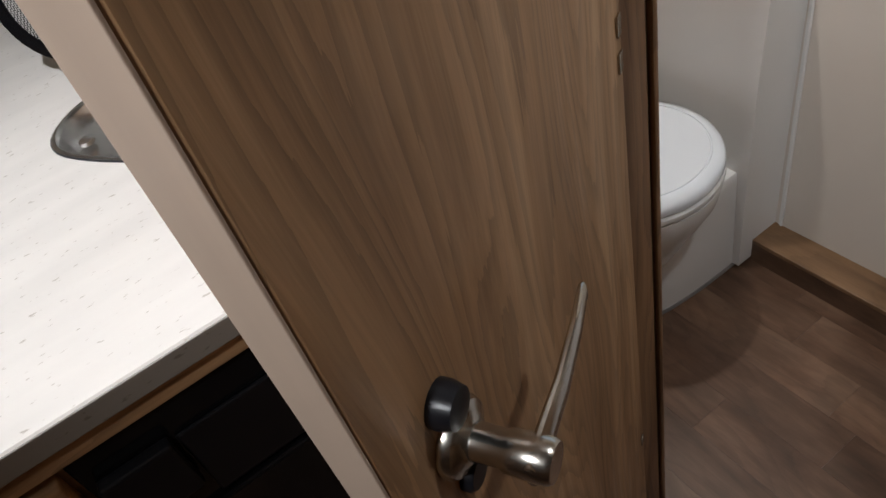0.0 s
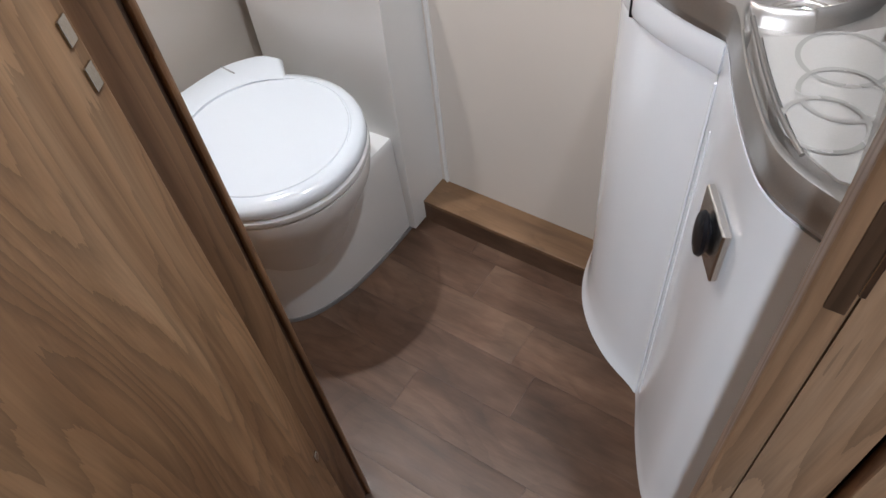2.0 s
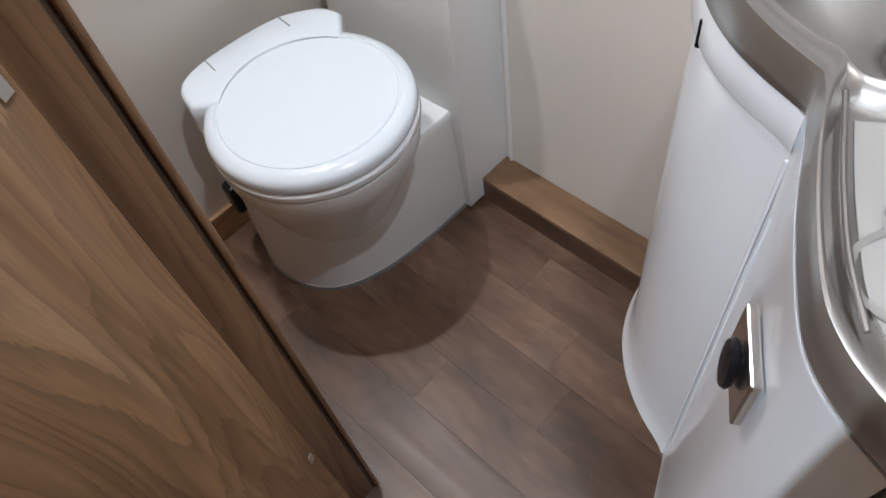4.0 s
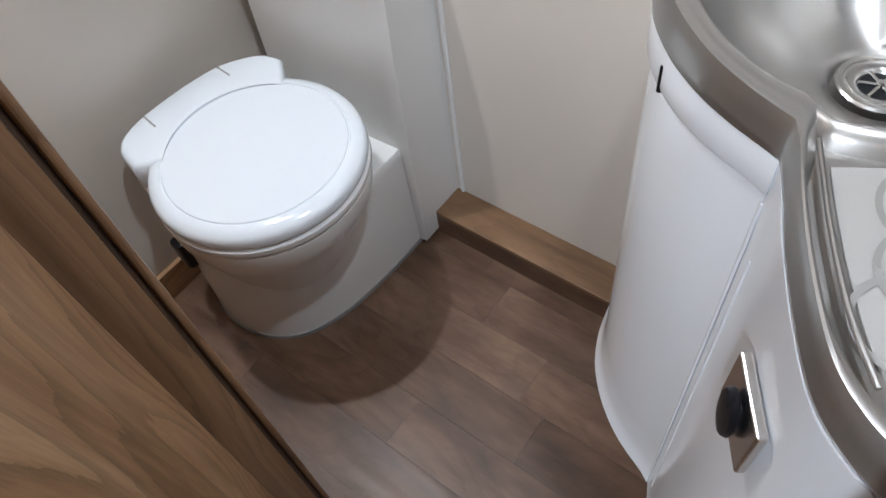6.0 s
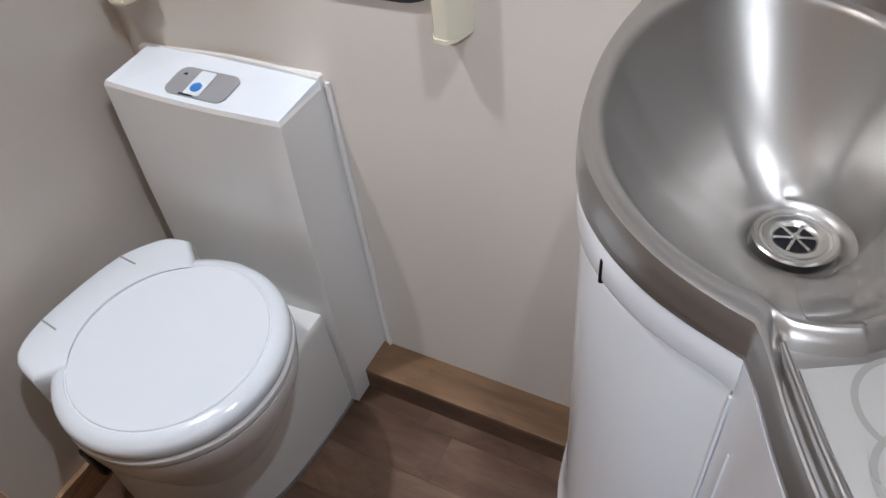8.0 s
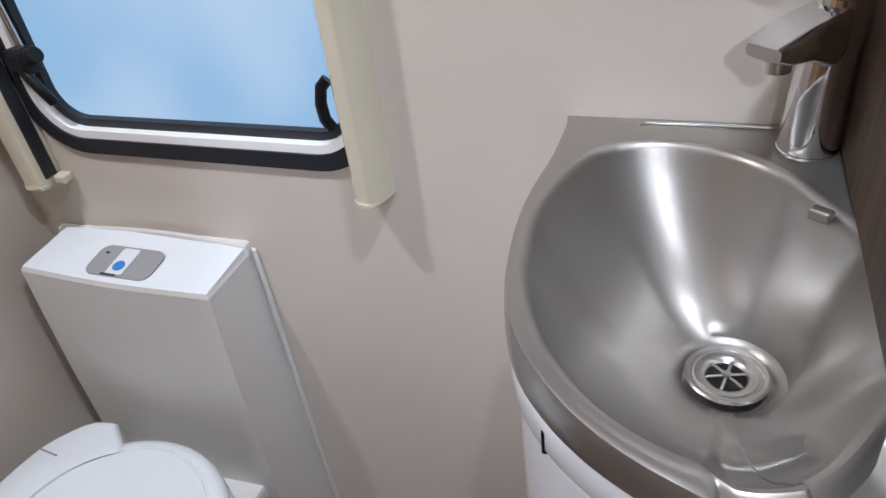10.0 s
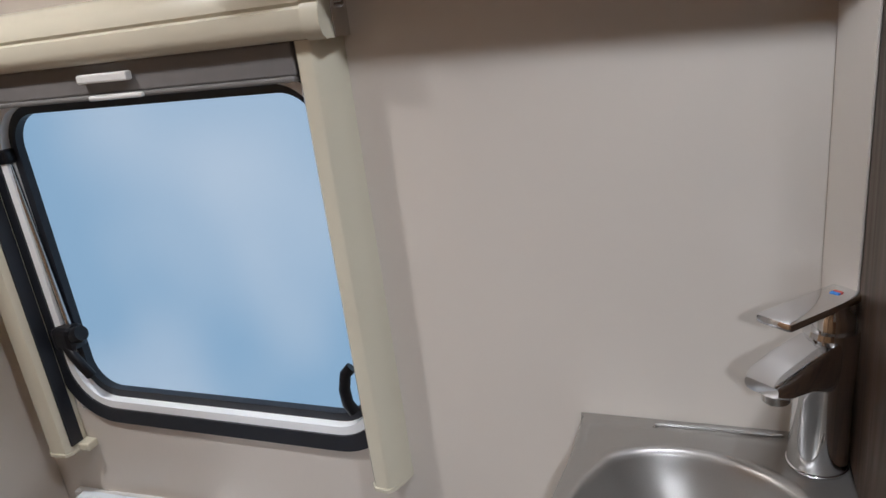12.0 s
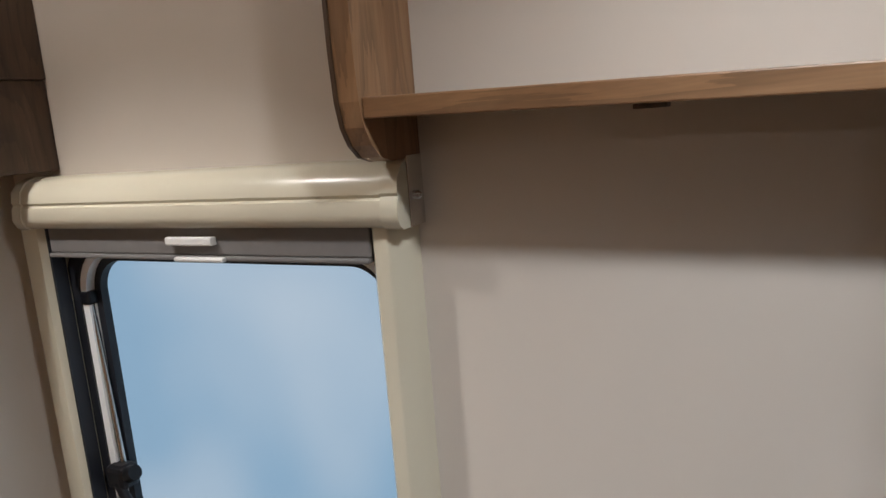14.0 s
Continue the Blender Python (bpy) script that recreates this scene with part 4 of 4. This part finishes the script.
def hob(z):
    h = thing("gas_hob", 0.5, -1.02, z, "stainless steel inset gas hob with wire pan supports", "hob")
    # rounded triangular plan: blunt corner towards the aisle end
    plan, c = hob_plan(), HC
    rs = []
    for k, dz in ((1.0, 0.0006), (1.0, 0.003), (0.985, 0.0052), (0.965, 0.0045), (0.948, 0.000), (0.91, -0.016), (0.86, -0.021), (0.5, -0.023), (0.05, -0.023)):
        rs.append([(c.x + (p.x - c.x) * k, c.y + (p.y - c.y) * k, z + dz) for p in plan])
    body = part("pan", loft(rs, cap0=False), M_STEEL, h, "pressed steel hob tray", smooth=True)
    part("rubber_edge", loft([[(c.x + (p.x - c.x) * s, c.y + (p.y - c.y) * s, z + dz) for p in plan] for s, dz in ((1.006, 0.0), (1.006, 0.002), (0.998, 0.0025))], cap0=False, cap1=False), M_RUBBER, h)
    bx, by = 0.528, -1.043
    part("burner_ring", turned(bx, by, ((0.058, z - 0.0225), (0.058, z - 0.018), (0.052, z - 0.017), (0.045, z - 0.019)), 40), M_STEEL, h, smooth=True)
    bu = part("burner", turned(bx, by, ((0.033, z - 0.020), (0.033, z - 0.004), (0.030, z - 0.003)), 36), M_STEEL, h, smooth=True)
    part("burner_cap", turned(bx, by, ((0.035, z - 0.003), (0.036, z + 0.002), (0.032, z + 0.006), (0.01, z + 0.008)), 36), M_GLOSSBLACK, bu, "black enamel burner cap", smooth=True)
    for a in (35, 125, 215, 305):
        ca, sa = math.cos(radians(a)), math.sin(radians(a))
        part("pan_support", tube([(bx + 0.012 * ca, by + 0.012 * sa, z + 0.016), (bx + 0.095 * ca, by + 0.095 * sa, z + 0.016), (bx + 0.101 * ca, by + 0.101 * sa, z + 0.010), (bx + 0.105 * ca, by + 0.105 * sa, z - 0.014)], 0.0024, 8), M_CHROME, h, smooth=True)
    for x, y in ((0.640, -1.040), (0.690, -0.985)):
        part("control_knob", turned(x, y, ((0.017, z - 0.022), (0.018, z + 0.002), (0.015, z + 0.008), (0.005, z + 0.009)), 28), M_GLOSSBLACK, h, "round black control knob", smooth=True)
    part("stud", turned(0.448, -1.160, ((0.012, z - 0.016), (0.012, z - 0.010), (0.006, z - 0.008)), 20), M_STEEL, h, smooth=True)
    # raised glass lid with a printed dot pattern and black rim
    lid = thing("hob_lid", 0.3, -1.05, z, "raised smoked-glass hob lid with a black rim and dotted print", "hob lid")
    base = Matrix.Translation((0.275, -1.02, z + 0.013)) @ Matrix.Rotation(radians(58), 4, "Z") @ Matrix.Rotation(radians(72), 4, "X")
    def lidplan(g):
        return [(p[0], p[2], 0) for p in rounded_rect(-0.20 + g, 0.26 - g, 0.0 + g, 0.36 - g, 0.12 - g, 0, 10)]
    for nm, g0, g1, t0, t1, mat, lab in (("rim", 0.0, 0.022, -0.004, 0.004, M_GLOSSBLACK, "black glass rim"),):
        o, i = lidplan(g0), lidplan(g1)
        b = loft([[(x, y, t0) for x, y, _ in o], [(x, y, t1) for x, y, _ in o], [(x, y, t1) for x, y, _ in i], [(x, y, t0) for x, y, _ in i], [(x, y, t0) for x, y, _ in o]], cap0=False, cap1=False)
        b.transform(base)
        part(nm, b, mat, lid, lab)
    b = loft([[(x, y, t) for x, y, _ in lidplan(0.0222)] for t in (-0.002, 0.002)])
    b.transform(base)
    part("dotted_glass", b, M_MESH, lid, "dotted grey glass panel")
    kn = turned(0, 0, ((0.014, -0.016), (0.016, -0.012), (0.016, 0.012), (0.014, 0.016)), 24)
    kn.transform(Matrix.Translation((0.322, -1.055, z + 0.040)) @ Matrix.Rotation(radians(30), 4, "Z") @ Matrix.Rotation(radians(90), 4, "X"))
    part("hinge_knuckle", kn, M_BLACK, lid, "black lid hinge", smooth=True)
    part("hinge_arm", tube([(0.322, -1.055, z + 0.040), (0.340, -1.053, z + 0.032), (0.352, -1.051, z + 0.018)], 0.0085, 10), M_BLACK, lid, smooth=True)
    part("hinge_foot", box(0.344, 0.370, -1.063, -1.043, z + 0.0055, z + 0.020, 0.004), M_BLACK, lid)
    for dy in (-0.006, 0.006):
        part("hinge_prong", tube([(0.368, -1.053 + dy, z + 0.012), (0.382, -1.053 + dy, z + 0.006)], 0.0025, 8), M_BLACK, lid, smooth=True)


def dotted():
    m = bpy.data.materials.new("dotted_glass_print")
    m.use_nodes = True
    n, l = m.node_tree.nodes, m.node_tree.links
    b = n["Principled BSDF"]
    co = n.new("ShaderNodeTexCoord")
    vo = n.new("ShaderNodeTexVoronoi")
    vo.inputs["Scale"].default_value, vo.inputs["Randomness"].default_value = 330, 0.0
    l.new(co.outputs["Object"], vo.inputs["Vector"])
    r = n.new("ShaderNodeValToRGB")
    r.color_ramp.elements[0].position, r.color_ramp.elements[0].color = 0.42, (0.55, 0.54, 0.52, 1)
    r.color_ramp.elements[1].position, r.color_ramp.elements[1].color = 0.52, (0.03, 0.03, 0.03, 1)
    l.new(vo.outputs["Distance"], r.inputs["Fac"])
    l.new(r.outputs["Color"], b.inputs["Base Color"])
    b.inputs["Roughness"].default_value = 0.12
    return m


M_MESH = dotted()
kitchen()


# ---- ceiling lights ----
M_LED = glow("led", (1.0, 0.95, 0.90), 1500.0)
# washroom pair placed from cast shadows; kitchen pair is added fill
for x, y in SPOTS + KITCHEN_FILL:
    c = thing("ceiling_light", x, y, CEIL, "unseen round white ceiling downlight with a ring of LEDs", "ceiling light", group="ceiling downlights")
    part("bezel", loft([circle(x, y, z, r, 36) for r, z in ((0.045, CEIL - 0.0005), (0.045, CEIL - 0.006), (0.036, CEIL - 0.008), (0.034, CEIL - 0.004))], cap0=False), M_TOWER, c, smooth=True)
    for k in range(6):
        a = k * math.pi / 3
        part("led", turned(x + 0.020 * math.cos(a), y + 0.020 * math.sin(a), ((0.004, CEIL - 0.0046), (0.004, CEIL - 0.007), (0.002, CEIL - 0.008)), 12), M_LED, c)


# ---- floor planks ----
fl = tagged(mesh_object("floor", box(-0.6, 2.6, -3.2, 0.0, -0.03, -0.0035), M_BLACK), "dark brown wood-effect vinyl plank floor", "floor", kind="structure")


def planks():
    rng = random.Random(4)
    wd, ln = 0.1000, 0.62
    meshes = {}
    def plank_mesh(length):
        key = round(length, 3)
        if key not in meshes:
            me = bpy.data.meshes.new("plank")
            e = 0.00012
            x0, x1, y0, y1 = e, length - e, e, wd - e
            v = [(x0, y0, -0.003), (x1, y0, -0.003), (x1, y1, -0.003), (x0, y1, -0.003),
                 (x0 + e, y0 + e, 0), (x1 - e, y0 + e, 0), (x1 - e, y1 - e, 0), (x0 + e, y1 - e, 0)]
            me.from_pydata(v, [], [(4, 5, 6, 7), (0, 1, 5, 4), (1, 2, 6, 5), (2, 3, 7, 6), (3, 0, 4, 7)])
            me.materials.append(M_FLOOR)
            meshes[key] = me
        return meshes[key]
    row = 0
    y = -0.116 - wd * 0
    rows = []
    yy = -0.016
    while yy > -3.2:
        rows.append(yy - wd)
        yy -= wd
    rows.insert(0, -0.016)
    for y in rows:
        off = {0: 0.31, 1: 0.928 - 0.62 * 2}.get(row, rng.random() * -ln)
        x = -0.6 + (off % ln) - ln
        while x < 2.6:
            a, c = max(x, -0.6), min(x + ln, 2.6)
            if c - a > 0.02:
                ob = new("plank", plank_mesh(c - a))
                ob.location = (a, y, 0)
                ob.parent = fl
            x += ln
        row += 1


planks()
